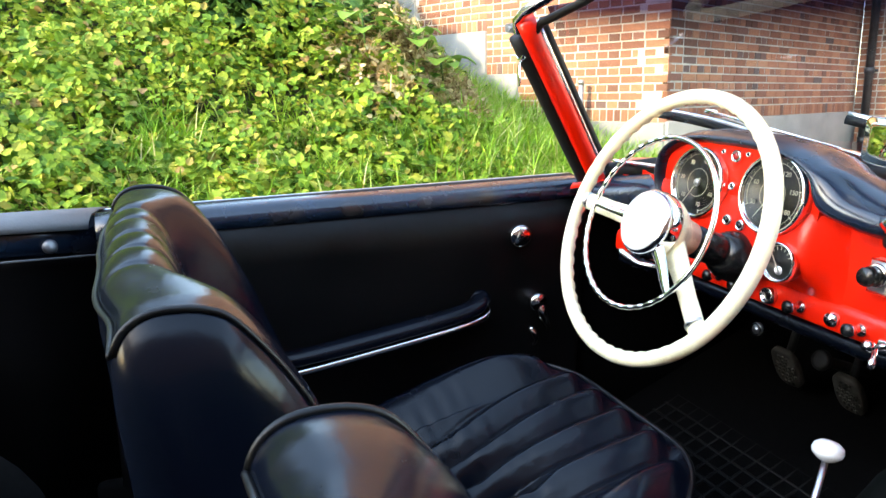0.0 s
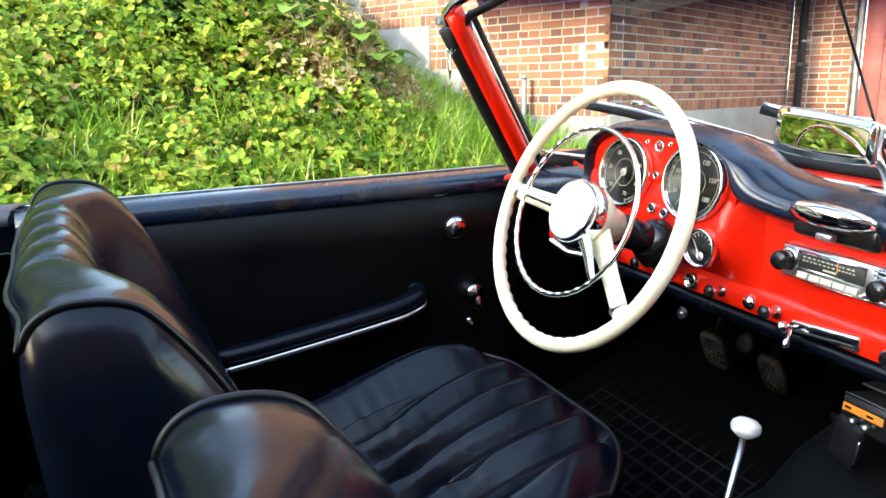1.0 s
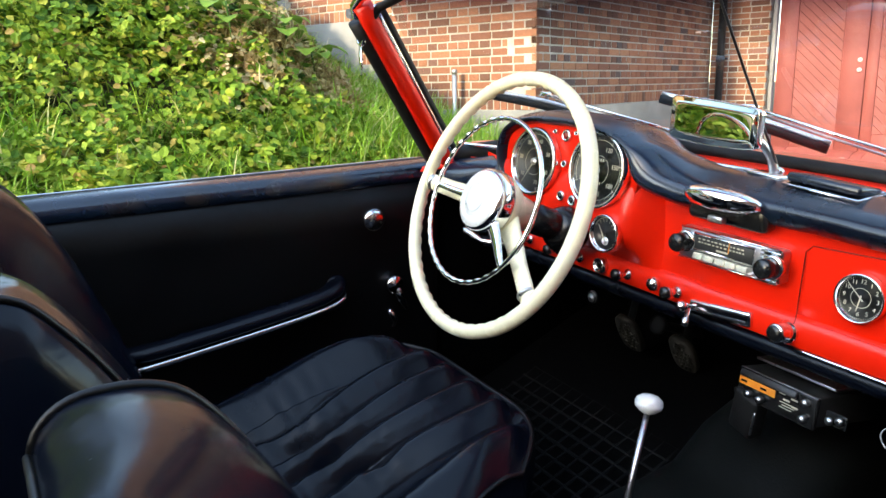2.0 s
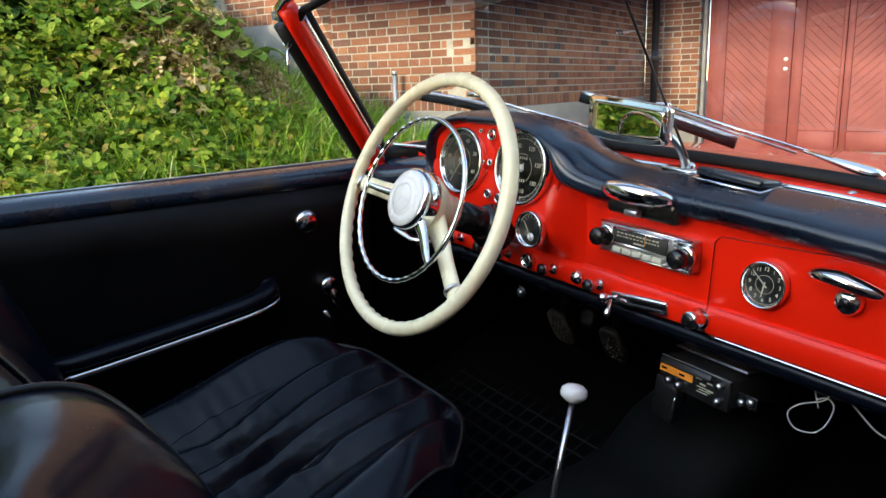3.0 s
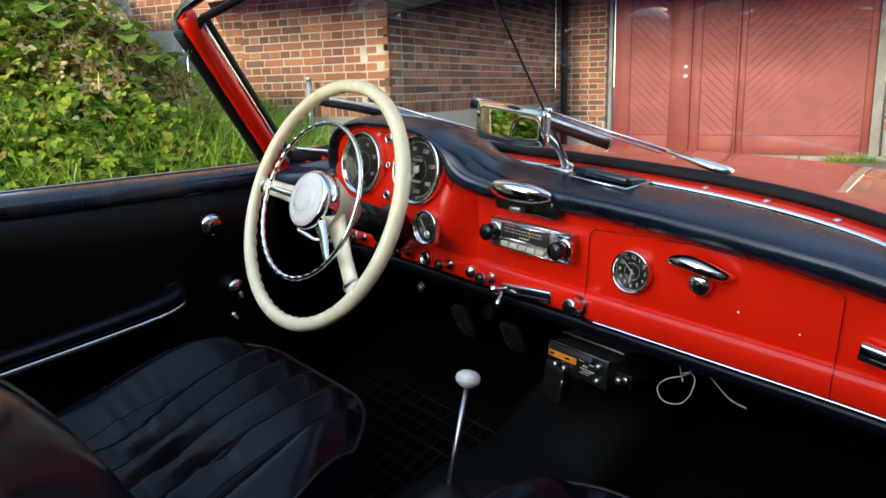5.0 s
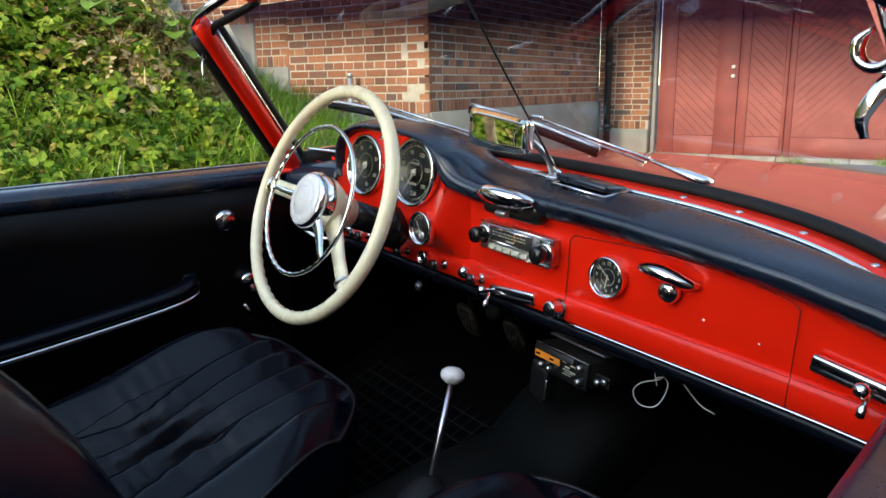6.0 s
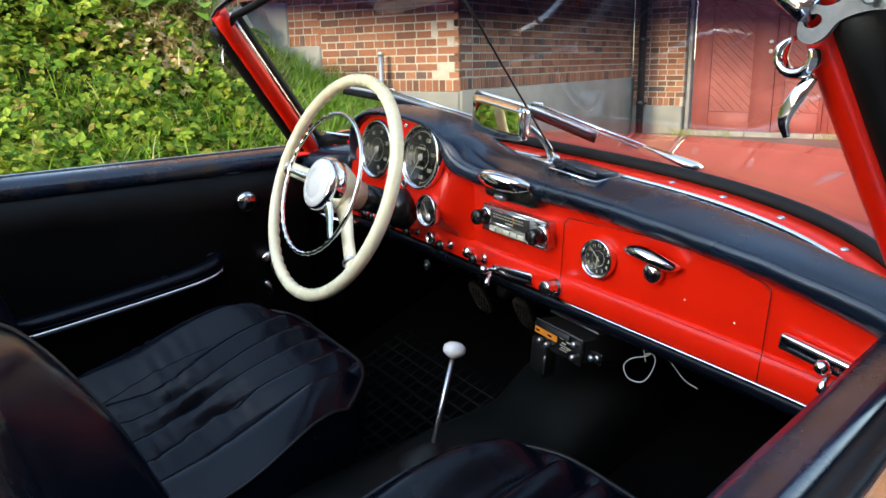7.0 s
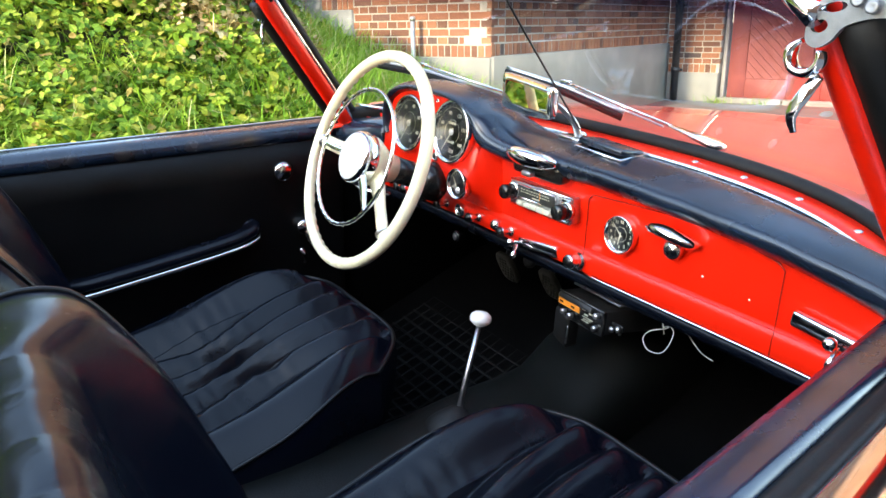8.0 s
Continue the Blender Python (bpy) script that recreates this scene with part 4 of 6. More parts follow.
        part("backrest_piping", tube([Vector(p) + Vector((sx * 0.002, 0, 0.001)) for p in r[15:]], 0.0032, 8), M_PIPING, seat)
    part("rear_piping", tube([Vector(r[15]) + Vector((0, -0.002, 0)) for r in rows], 0.0030, 8), M_PIPING, seat)
    part("seat_frame", box(cushion[0], -0.45, 0.365, 0.44, 0.5, 0.06, 0.01), M_BOXBLACK, seat)
    return seat


build_seat("driver_seat", "black leather driver's seat with fluted cushion and rounded backrest", CAR @ Matrix.Translation((-0.312, 0, 0)))
build_seat("passenger_seat", "black leather passenger seat set further forward", CAR @ Matrix.Translation((0.400, 0.075, -0.020)), 0.15, (-0.030, 0.012, 0.022))


# ---- doors ----
def build_door(name, label, sx, m):
    """sx -1: the driver's side. Built at the driver's side and mirrored."""
    door = thing(name, label, "car door", "pair of doors", m=m)
    def X(x):
        return x if sx < 0 else -x
    ys = lin(-0.86, 0.02, 30)
    # inner panel, with faint vertical flutes
    rows = []
    for z in (0.36, 0.42, 0.6, 0.72, 0.80, 0.884):
        rows.append([(X(-0.674 - 0.004 * math.sin((z - 0.36) * 5)), y, z) for y in lin(-0.86, 0.02, 90)])
    part("inner_panel", thicken(grid(rows), 0.02), M_PANEL, door, "black vinyl door panel")
    for i in range(6):
        y = -0.60 + 0.055 * i
        part("panel_seam", tube([(X(-0.673), y, 0.84), (X(-0.6735), y + 0.004, 0.62)], 0.0014, 6), M_PIPING, door)
    # padded rail
    def rail(y):
        e = 0.004 * math.sin(7 * y)
        zt = 0.912 + 0.020 * (y + 0.15)
        pts = [(-0.676, 0.866), (-0.664, 0.862), (-0.654, 0.867), (-0.650, 0.879), (-0.6535, 0.891), (-0.665, 0.8995), (-0.690, 0.904), (-0.700, 0.901), (-0.702, 0.88)]
        return [(X(px), y, z - 0.902 + zt + e * 0.2) for px, z in pts]
    part("padded_rail", sweep(rail, ys, caps=True), M_PAD, door, "black padded door rail")
    def top(y):
        return 0.912 + 0.020 * (y + 0.15)
    part("window_slot_seal", sweep(lambda y: [(X(px), y, top(y) + dz) for px, dz in ((-0.700, -0.02), (-0.701, -0.006), (-0.708, -0.002), (-0.713, -0.008), (-0.718, -0.002), (-0.726, -0.001), (-0.728, -0.02))], ys, caps=True), M_RUBBER, door, "black window slot seal")
    part("door_top_chrome", sweep(lambda y: [(X(px), y, top(y) + dz) for px, dz in (((-0.727, -0.02), (-0.727, -0.002), (-0.730, -0.0005), (-0.733, -0.001), (-0.736, -0.004), (-0.738, -0.012), (-0.739, -0.024)) if sx < 0 else ((-0.727, -0.02), (-0.727, 0.001), (-0.733, 0.006), (-0.752, 0.009), (-0.775, 0.009), (-0.790, 0.003), (-0.796, -0.010), (-0.797, -0.024)))], ys, caps=True), M_CHROME_DULL if sx < 0 else M_CHROME, door, "chrome capping along the door top")
    if sx > 0:
        part("capping_slot", box(X(-0.760), -0.26, top(-0.26) + 0.0085, 0.008, 0.06, 0.003, 0.0012), M_KNOB, door)
    # outer skin with rolled shoulder
    def skin(y):
        return [(X(px), y, z - 0.905 + top(y)) for px, z in (((-0.742, 0.875), (-0.744, 0.890), (-0.752, 0.888)) if sx < 0 else ((-0.796, 0.875), (-0.799, 0.880), (-0.801, 0.876))) + ((-0.803, 0.868), (-0.812, 0.83), (-0.817, 0.7), (-0.81, 0.5), (-0.78, 0.34))]
    part("outer_skin", thicken(sweep(skin, ys), 0.004), M_RED_OUT, door, "red painted outer door skin")
    # armrest with chrome moulding
    pts = spline([(-0.664, -0.60, 0.628), (-0.642, -0.585, 0.63), (-0.632, -0.50, 0.642), (-0.632, -0.30, 0.670), (-0.636, -0.235, 0.683), (-0.652, -0.212, 0.692), (-0.668, -0.21, 0.698)], 6)
    pts = [Vector((X(p.x), p.y, p.z)) for p in pts]
    part("armrest", tube(pts, 0.019, 12, flat=(1.05, 0.85, (0, 0, 1))), M_SEAT, door, "black padded armrest")
    cp = spline([(-0.618, -0.585, 0.612), (-0.614, -0.50, 0.624), (-0.614, -0.30, 0.652), (-0.617, -0.228, 0.666), (-0.632, -0.203, 0.674), (-0.655, -0.198, 0.68)], 6)
    part("armrest_chrome", tube([(X(p.x), p.y, p.z) for p in cp], 0.0060, 8, flat=(0.6, 1.0, (0, 0, 1))), M_CHROME, door, "chrome armrest moulding")
    # pull knob, window winder and catch
    out = (X(1), 0, 0)
    k = part("door_knob", turned([(0.0255, 0), (0.0255, 0.003), (0.016, 0.006), (0.014, 0.012), (0.0215, 0.016), (0.0240, 0.022), (0.0215, 0.029), (0.013, 0.034), (0.0002, 0.0355)], (X(-0.676), -0.13, 0.812), out, 28), M_CHROME, door, "round chrome door knob")
    k = part("window_winder", turned([(0.031, 0), (0.031, 0.005), (0.025, 0.011), (0.018, 0.016), (0.0185, 0.026), (0.021, 0.029), (0.016, 0.038), (0.0002, 0.041)], (X(-0.676), -0.088, 0.676), out, 28), M_CHROME, door, "chrome window winder")
    part("winder_arm", tube([(X(-0.648), -0.088, 0.676), (X(-0.642), -0.078, 0.650), (X(-0.640), -0.066, 0.624)], [0.011, 0.009, 0.007], 10), M_CHROME, k)
    part("door_catch", tube(spline([(X(-0.67), -0.088, 0.575), (X(-0.655), -0.084, 0.59), (X(-0.652), -0.088, 0.606), (X(-0.66), -0.094, 0.618)], 4), [0.0055] * 6 + [0.0075] * 7, 8), M_CHROME, door, "small chrome catch lever")
    return door


build_door("driver_door", "black lined red car door with chrome fittings, closed", -1, CAR)
HINGE = Vector((0.62, 0.03, 0))
build_door("passenger_door", "black lined red car door standing ajar", 1, CAR @ Matrix.Translation(HINGE) @ pose(0, 0, 0, 0, 0, 8.0) @ Matrix.Translation((-0.700, -0.0, 0.0)))


# ---- mirror, latches, wipers, aerial ----
def build_mirror():
    mir = thing("rear_view_mirror", "chrome-backed rear view mirror on a dash-top stalk", "mirror")
    c = Vector((-0.0447, 0.0533, 1.0506))
    xd = Vector((0.980, -0.1983, -0.012)).normalized()
    n = xd.cross(Vector((0, 0.0, 1))).normalized()      # looks to the rear
    n = -n if n.y > 0 else n
    yd = n.cross(xd).normalized()
    if yd.z < 0:
        yd = -yd
    zd = n
    m = Matrix(((xd.x, yd.x, zd.x, c.x), (xd.y, yd.y, zd.y, c.y), (xd.z, yd.z, zd.z, c.z), (0, 0, 0, 1)))
    def outline(inset, z):
        hw_, out = 0.083 - inset, []
        for k in lin(0, 2 * math.pi, 65)[:-1]:
            cx, cy = math.cos(k), math.sin(k)
            px = hw_ * math.copysign(abs(cx) ** 0.17, cx)
            hh = (0.0275 - 0.002 * px / 0.083) - inset
            out.append((px, hh * math.copysign(abs(cy) ** 0.17, cy) * (1.0 + (0.16 * (1 - (px / 0.083) ** 2) if cy < 0 else 0.05 * (1 - (px / 0.083) ** 2))), z))
        return out
    part("housing", moved(grid([outline(0.024, -0.018), outline(0.008, -0.016), outline(0.001, -0.009), outline(0.0, 0.0), outline(0.0008, 0.0015), outline(0.0022, 0.0012)], wrap=True, caps=True), m), M_CHROME, mir, "chrome mirror housing")
    part("mirror_glass", moved(grid([outline(0.0022, 0.0018), outline(0.012, 0.0019), outline(0.024, 0.0019)], wrap=True, caps=True), m), M_MIRROR, mir, "mirror glass")
    part("stalk", tube(spline([(0.0, 0.137, 0.984), (-0.004, 0.125, 1.01), (-0.012, 0.098, 1.035), (-0.022, 0.078, 1.045)], 5), [0.0072 - 0.00025 * i for i in range(16)], 10, flat=(0.7, 1.0, (0, 0, 1))), M_CHROME_DULL, mir)
    part("foot", box(0.0, 0.130, 0.9825, 0.050, 0.038, 0.005, 0.002, 2, pose(0, 0, 0, -4, 2, 0)), M_CHROME, mir, "chrome mirror foot")


build_mirror()


def build_latch(sx):
    lat = thing("hood_latch", "chrome hook latch at the windscreen corner", "latch", "pair of latches")
    o = Vector((0.578, -0.207, 1.178)) if sx > 0 else Vector((-0.576, -0.184, 1.150))
    def at(dx, dy, dz):
        return o + Vector((sx * dx, dy, dz))
    # open hook, broad at its tip, the lever below it and the cast plate that holds both
    ring = [at(-0.001 + 0.0125 * math.cos(a), -0.004, 0.001 + 0.0120 * math.sin(a)) for a in lin(radians(110), radians(385), 26)]
    part("hook", tube(ring, [0.0022 + 0.0032 * smooth01(i / 5.0) for i in range(26)], 12, flat=(0.8, 1.3, (0, 1, 0))), M_CHROME, lat, "polished hook")
    pts = spline([at(0.010, 0, -0.012), at(0.004, -0.006, -0.026), at(-0.002, -0.008, -0.042), at(0.001, -0.006, -0.055)], 5)
    part("lever", tube(pts, [0.0022 + 0.0022 * math.sin(math.pi * min(1.0, 0.15 + i / 17.0)) for i in range(len(pts))], 12, flat=(1.3, 0.6, (0, 1, 0))), M_CHROME, lat, "polished latch lever")
    fwd = Vector((0.012, -0.021, 0)) if sx > 0 else Vector((0, 0, 0))
    # cast plate: outline with two oval holes, in the plane of the hook
    def plate_at(dx, dz):
        return at(dx + fwd.x, fwd.y - 0.004, dz)
    outline = spline([plate_at(*q) for q in ((-0.003, 0.012), (-0.005, 0.020), (-0.003, 0.032), (0.006, 0.043), (0.024, 0.047), (0.060, 0.047), (0.064, 0.040), (0.060, 0.032), (0.038, 0.030), (0.022, 0.024), (0.014, 0.014), (0.005, 0.009))], 4, closed=True)
    holes = [[plate_at(hx_ + rx * math.cos(a), hz_ + rz * math.sin(a) + 0.15 * rx * math.cos(a)) for a in lin(0, 2 * math.pi, 17)[:-1]] for hx_, hz_, rx, rz in ((0.013, 0.0365, 0.0085, 0.0035), (0.0045, 0.0235, 0.0060, 0.0045))]
    plate = bmesh.new()
    for loop in (outline, *holes):
        vs = [plate.verts.new(v) for v in loop]
        for v1, v2 in zip(vs, vs[1:] + vs[:1]):
            plate.edges.new((v1, v2))
    bmesh.ops.triangle_fill(plate, use_beauty=True, edges=plate.edges[:])
    thicken(plate, 0.0045)
    part("bracket", plate, M_CAST, lat, "grey cast bracket plate with oval holes")
    for dx, dz in ((0.022, 0.0405), (0.032, 0.0365)):
        part("bracket_screw", turned([(0.0046, 0), (0.0046, 0.0010), (0.0030, 0.0014), (0.0014, 0.0008), (0.0002, 0.0008)], at(dx + fwd.x + 0.008, -0.0085 + fwd.y, dz + 0.001), (0.1, -1, 0.1), 14), M_CAST, lat)


build_latch(-1)
build_latch(1)


def build_wipers():
    for pivot, tip, b0, b1 in (((-0.172, 0.224, 1.000), (-0.443, 0.106, 1.059), (-0.533, 0.047, 1.052), (-0.389, 0.178, 1.014)), ((0.212, 0.224, 0.998), (-0.066, 0.160, 1.065), (-0.218, 0.147, 1.066), (0.028, 0.205, 1.015))):
        w = thing("windscreen_wiper", "chrome windscreen wiper with black blade lying on the glass", "wiper", "pair of wipers")
        p, t = Vector(pivot), Vector(tip)
        part("arm_boss", tube([p - (t - p) * 0.03, p.lerp(t, 0.01), p.lerp(t, 0.08), p.lerp(t, 0.30)], [0.008, 0.0145, 0.0135, 0.004], 12, flat=(1, 0.55, (0, 0, 1))), M_CHROME, w)
        part("arm", tube([p.lerp(t, 0.25), t], 0.0026, 8), M_CHROME, w, "thin chrome arm")
        part("arm_spring", tube([p.lerp(t, 0.34) + Vector((0, 0.003, -0.007)), p.lerp(t, 0.94) + Vector((0, 0.003, -0.006))], 0.0017, 8), M_CHROME_DULL, w, "thin spring rod under the arm")
        part("arm_clip", box(*t, 0.026, 0.006, 0.008, 0.002, 2), M_CHROME, w)
        a, b_ = Vector(b0), Vector(b1)
        part("blade", tube(spline([a, a.lerp(b_, 0.5) + Vector((0, 0.002, 0.004)), b_], 8), 0.0055, 8, flat=(0.5, 1.2, (0, 0, 1))), M_RUBBER, w, "black rubber blade")
        part("blade_spine", tube(spline([a + Vector((0, 0.004, 0.007)), a.lerp(b_, 0.5) + Vector((0, 0.005, 0.012)), b_ + Vector((0, 0.004, 0.007))], 8), 0.0042, 8, flat=(0.6, 1.1, (0, 0, 1))), M_CHROME_DULL, w)


build_wipers()
stay = thing("windscreen_stay", "thin black rod from the cowl to the screen's header rail", "rod")
part("rod", tube([(0.0, 0.146, 0.985), (0.022, 0.0, 1.14), (0.036, -0.098, 1.245)], 0.0018, 8), M_BOXBLACK, stay)
part("rod_foot", turned([(0.009, 0), (0.007, 0.006), (0.0035, 0.01)], (0.0, 0.146, 0.982), (0.1, -0.6, 1), 14), M_CHROME, stay)


# ---- gear lever, pedals, mat, radio set under the dash ----
gear = thing("gear_lever", "chrome gear lever with white knob on the tunnel", "gear lever")
part("stick", tube([(0.006, -0.105, 0.50), (-0.008, -0.075, 0.58), (-0.021, -0.042, 0.666)], [0.0055, 0.0045, 0.004], 10), M_CHROME_DULL, gear, "chrome stick")
part("knob", turned([(0.006, -0.0145), (0.011, -0.012), (0.0178, -0.006), (0.0192, 0.0), (0.0186, 0.0006), (0.0188, 0.0014), (0.0176, 0.006), (0.011, 0.0110), (0.0002, 0.0125)], (-0.024, -0.036, 0.679), (-0.1, 0.25, 1), 32), M_WHITE, gear, "white oval knob")
part("gaiter", turned([(0.055, -0.02), (0.052, 0.0), (0.035, 0.016), (0.016, 0.03), (0.007, 0.034)], (0.006, -0.105, 0.505), (-0.1, 0.2, 1), 24), M_RUBBER, gear)

for x, y, z in ((-0.413, 0.345, 0.567), (-0.315, 0.40, 0.545)):
    ped = thing("pedal", "worn dark grey rubber foot pedal with studs", "pedal", "pedals", m=CAR @ Matrix.Translation((x, y, z)) @ pose(0, 0, 0, 28, 0, 0))
    rows = [[(w * math.copysign(abs(math.cos(a)) ** 0.6, math.cos(a)), d, hgt * math.copysign(abs(math.sin(a)) ** 0.7, math.sin(a))) for a in lin(0, 2 * math.pi, 33)[:-1]] for w, hgt, d in ((0.02, 0.03, 0.006), (0.031, 0.045, 0.004), (0.031, 0.045, -0.006), (0.028, 0.042, -0.009))]
    part("pedal_pad", grid(rows, wrap=True, caps=True), M_WORN, ped)
    for i in range(-2, 3):
        for j in range(-3, 4):
            if abs(i) + abs(j) * 0.6 < 3:
                part("stud", box(i * 0.0098 + 0.004 * (j % 2), -0.0105, j * 0.0105, 0.006, 0.004, 0.0065, 0.001, 1), M_WORN, ped)
    part("pedal_arm", tube([(0, 0.006, 0.02), (0, 0.06, 0.08), (0, 0.12, 0.20)], 0.008, 8), M_BOXBLACK, ped)
dip = thing("dip_switch", "round dark rubber foot switch on the toe board", "foot switch")
part("switch_pad", turned([(0.0195, 0), (0.0205, 0.004), (0.0195, 0.008), (0.012, 0.010), (0.0002, 0.010)], (-0.362, 0.372, 0.596), (0, -1, 0.35), 24), M_RUBBER, dip)
part("switch_stem", turned([(0.010, 0), (0.010, 0.13)], (-0.362, 0.378, 0.594), (0, 1, -0.35), 14), M_BOXBLACK, dip)
acc = thing("accelerator_pedal", "long black accelerator pedal beside the tunnel", "pedal", "pedals")
part("pedal_plate", box(-0.10, 0.33, 0.52, 0.05, 0.012, 0.13, 0.008, 2, pose(0, 0, 0, 30, 0, -10)), M_RUBBER, acc)

mat = thing("floor_mat", "black rubber floor mat with raised square cells", "floor mat")
part("mat_sheet", thicken(grid([[(x, y, 0.336 + max(0.0, (y - 0.0)) * 0.36) for x in lin(-0.61, -0.18, 6)] for y in lin(-0.16, 0.30, 8)], smooth=False), 0.004), M_MAT, mat)
for i in range(14):
    x = -0.60 + 0.0315 * i
    part("mat_rib", tube([(x, y, 0.341 + max(0.0, y) * 0.36) for y in lin(-0.15, 0.29, 10)], 0.0034, 6), M_MAT, mat)
for i in range(15):
    y = -0.15 + 0.031 * i
    part("mat_rib", tube([(x, y, 0.341 + max(0.0, y) * 0.36) for x in lin(-0.605, -0.185, 4)], 0.0034, 6), M_MAT, mat)

cb = thing("two_way_radio", "black two-way radio set with orange strip hung under the dash", "radio")
mcb = Matrix.Translation((0.062, 0.125, 0.688)) @ pose(0, 0, 0, -6, -3, -8)
part("case", moved(box(0, 0.06, 0, 0.125, 0.13, 0.042, 0.003), mcb), M_BOXBLACK, cb)
part("front_plate", moved(box(0, -0.006, -0.002, 0.128, 0.008, 0.044, 0.002), mcb), M_KNOB, cb)
part("orange_strip", moved(box(-0.030, -0.011, 0.002, 0.062, 0.002, 0.011, 0.0005), mcb), M_ORANGE, cb, "orange strip")
for i, (x, z) in enumerate(((0.012, 0.008), (0.020, 0.001), (0.032, 0.006), (0.034, -0.004))):
    part("label_bar", moved(box(x, -0.0112, z, 0.010, 0.001, 0.0022), mcb), M_MARK, cb)
for x, z in ((0.05, 0.010), (0.05, -0.012), (-0.04, -0.013), (-0.02, -0.014)):
    part("set_knob", moved(turned([(0.005, 0), (0.005, 0.008), (0.0002, 0.009)], (x, -0.010, z), (0, -1, 0), 14), mcb), M_CHROME_DULL, cb)
part("mounting_bracket", moved(box(0.0, 0.05, 0.03, 0.13, 0.06, 0.004, 0.001), mcb), M_CHROME_DULL, cb)
mic = part("microphone", moved(box(-0.050, 0.005, -0.046, 0.046, 0.028, 0.070, 0.007, 3, pose(0, 0, 0, 12, 14, 0)), mcb), M_RUBBER, cb, "black hand microphone")
part("microphone_edge", moved(tube([(-0.026, -0.010, -0.030), (-0.034, -0.004, -0.074)], 0.0016, 6), mcb), M_CHROME_DULL, mic)
part("face_hood", moved(box(-0.012, -0.012, 0.014, 0.094, 0.006, 0.010, 0.0015, 2, pose(0, 0, 0, -20, 0, 0)), mcb), M_BOXBLACK, cb)
part("case_edge", moved(tube([(-0.062, -0.010, 0.0205), (0.064, -0.010, 0.0205)], 0.0009, 6), mcb), M_CAST, cb)
for i_ in range(3):
    part("caption_bar", moved(box(0.020 + 0.004 * (i_ % 2), -0.0112, -0.0035 - 0.0036 * i_, 0.020, 0.0006, 0.0011), mcb), M_MARK, cb)
for i_ in range(2):
    part("strip_notch", moved(box(-0.052 + 0.034 * i_, -0.0123, 0.002, 0.010, 0.0005, 0.003), mcb), M_KNOB, cb)
for x_, z_ in ((0.078, -0.004), (0.092, 0.001)):
    part("bracket_bolt", moved(turned([(0.0055, 0), (0.0055, 0.003), (0.003, 0.005), (0.0002, 0.005)], (x_, 0.0, z_), (0, -1, 0), 12), mcb), M_CHROME_DULL, cb)
part("bolt_plate", moved(box(0.084, 0.004, -0.001, 0.030, 0.003, 0.018, 0.001), mcb), M_KNOB, cb)

wires = thing("loose_wires", "thin loose white wires hanging under the dash", "cable")
part("wire_loop", tube(spline([Vector(p) + Vector((0.012, 0, 0.003)) for p in [(0.232, 0.13, 0.75), (0.228, 0.125, 0.728), (0.200, 0.12, 0.712), (0.187, 0.12, 0.694), (0.198, 0.12, 0.678), (0.222, 0.12, 0.682), (0.236, 0.12, 0.700), (0.239, 0.125, 0.722), (0.228, 0.13, 0.728), (0.215, 0.13, 0.722)]], 6), 0.0011, 6), M_WIRE, wires)
part("wire_tail", tube(spline([(0.222, 0.13, 0.75), (0.224, 0.13, 0.735), (0.232, 0.128, 0.715)], 6), 0.0011, 6), M_WIRE, wires)
part("wire_end", tube(spline([(0.25, 0.13, 0.752), (0.27, 0.13, 0.735), (0.30, 0.128, 0.715), (0.325, 0.125, 0.712)], 6), 0.0011, 6), M_WIRE, wires)


# ---- outside: ground, bank, building ----
def brick_material(name):
    """Fired clay, each brick of its own tone."""
    m, nodes, links, b = shader(name)
    info = nodes.new("ShaderNodeObjectInfo")
    r = ramp_node(nodes, links, info.outputs["Random"], [(0.0, (0.12, 0.055, 0.035)), (0.2, (0.20, 0.078, 0.044)), (0.5, (0.28, 0.112, 0.060)), (0.85, (0.35, 0.16, 0.085)), (0.94, (0.23, 0.095, 0.06)), (0.98, (0.085, 0.06, 0.055))])
    n = noise_node(nodes, links, 26.0, 6.0)
    mx = nodes.new("ShaderNodeMixRGB")
    mx.blend_type = "MULTIPLY"
    mx.inputs[0].default_value = 0.55
    r2 = ramp_node(nodes, links, n.outputs["Fac"], [(0.3, (0.62, 0.58, 0.55)), (0.7, (1.0, 1.0, 1.0))])
    links.new(r.outputs[0], mx.inputs[1])
    links.new(r2.outputs[0], mx.inputs[2])
    links.new(mx.outputs[0], b.inputs["Base Color"])
    b.inputs["Roughness"].default_value = 0.85
    bump_node(nodes, links, n.outputs["Fac"], 0.5, 0.006, b)
    return m


M_BRICK = brick_material("red_brick")
M_MORTAR = mottled("grey_mortar", (0.30, 0.28, 0.235), (0.42, 0.39, 0.33), 14, 0.9, 0.95, bump=0.5, bump_scale=120)
M_CONCRETE = mottled("rendered_concrete", (0.17, 0.17, 0.153), (0.25, 0.246, 0.222), 2.2, 0.85, 0.95, bump=0.4, bump_scale=45, bump_dist=0.01)
M_GATE = mottled("faded_red_gate_paint", (0.20, 0.046, 0.042), (0.27, 0.068, 0.06), 3, 0.55, 0.75, bump=0.25, bump_scale=60)
M_GATE_TRIM = mottled("grey_gate_post", (0.19, 0.185, 0.18), (0.28, 0.27, 0.265), 6, 0.6, 0.8)
M_PIPE = mottled("black_cast_pipe", (0.012, 0.012, 0.013), (0.03, 0.028, 0.028), 12, 0.4, 0.6, bump=0.2, bump_scale=90)
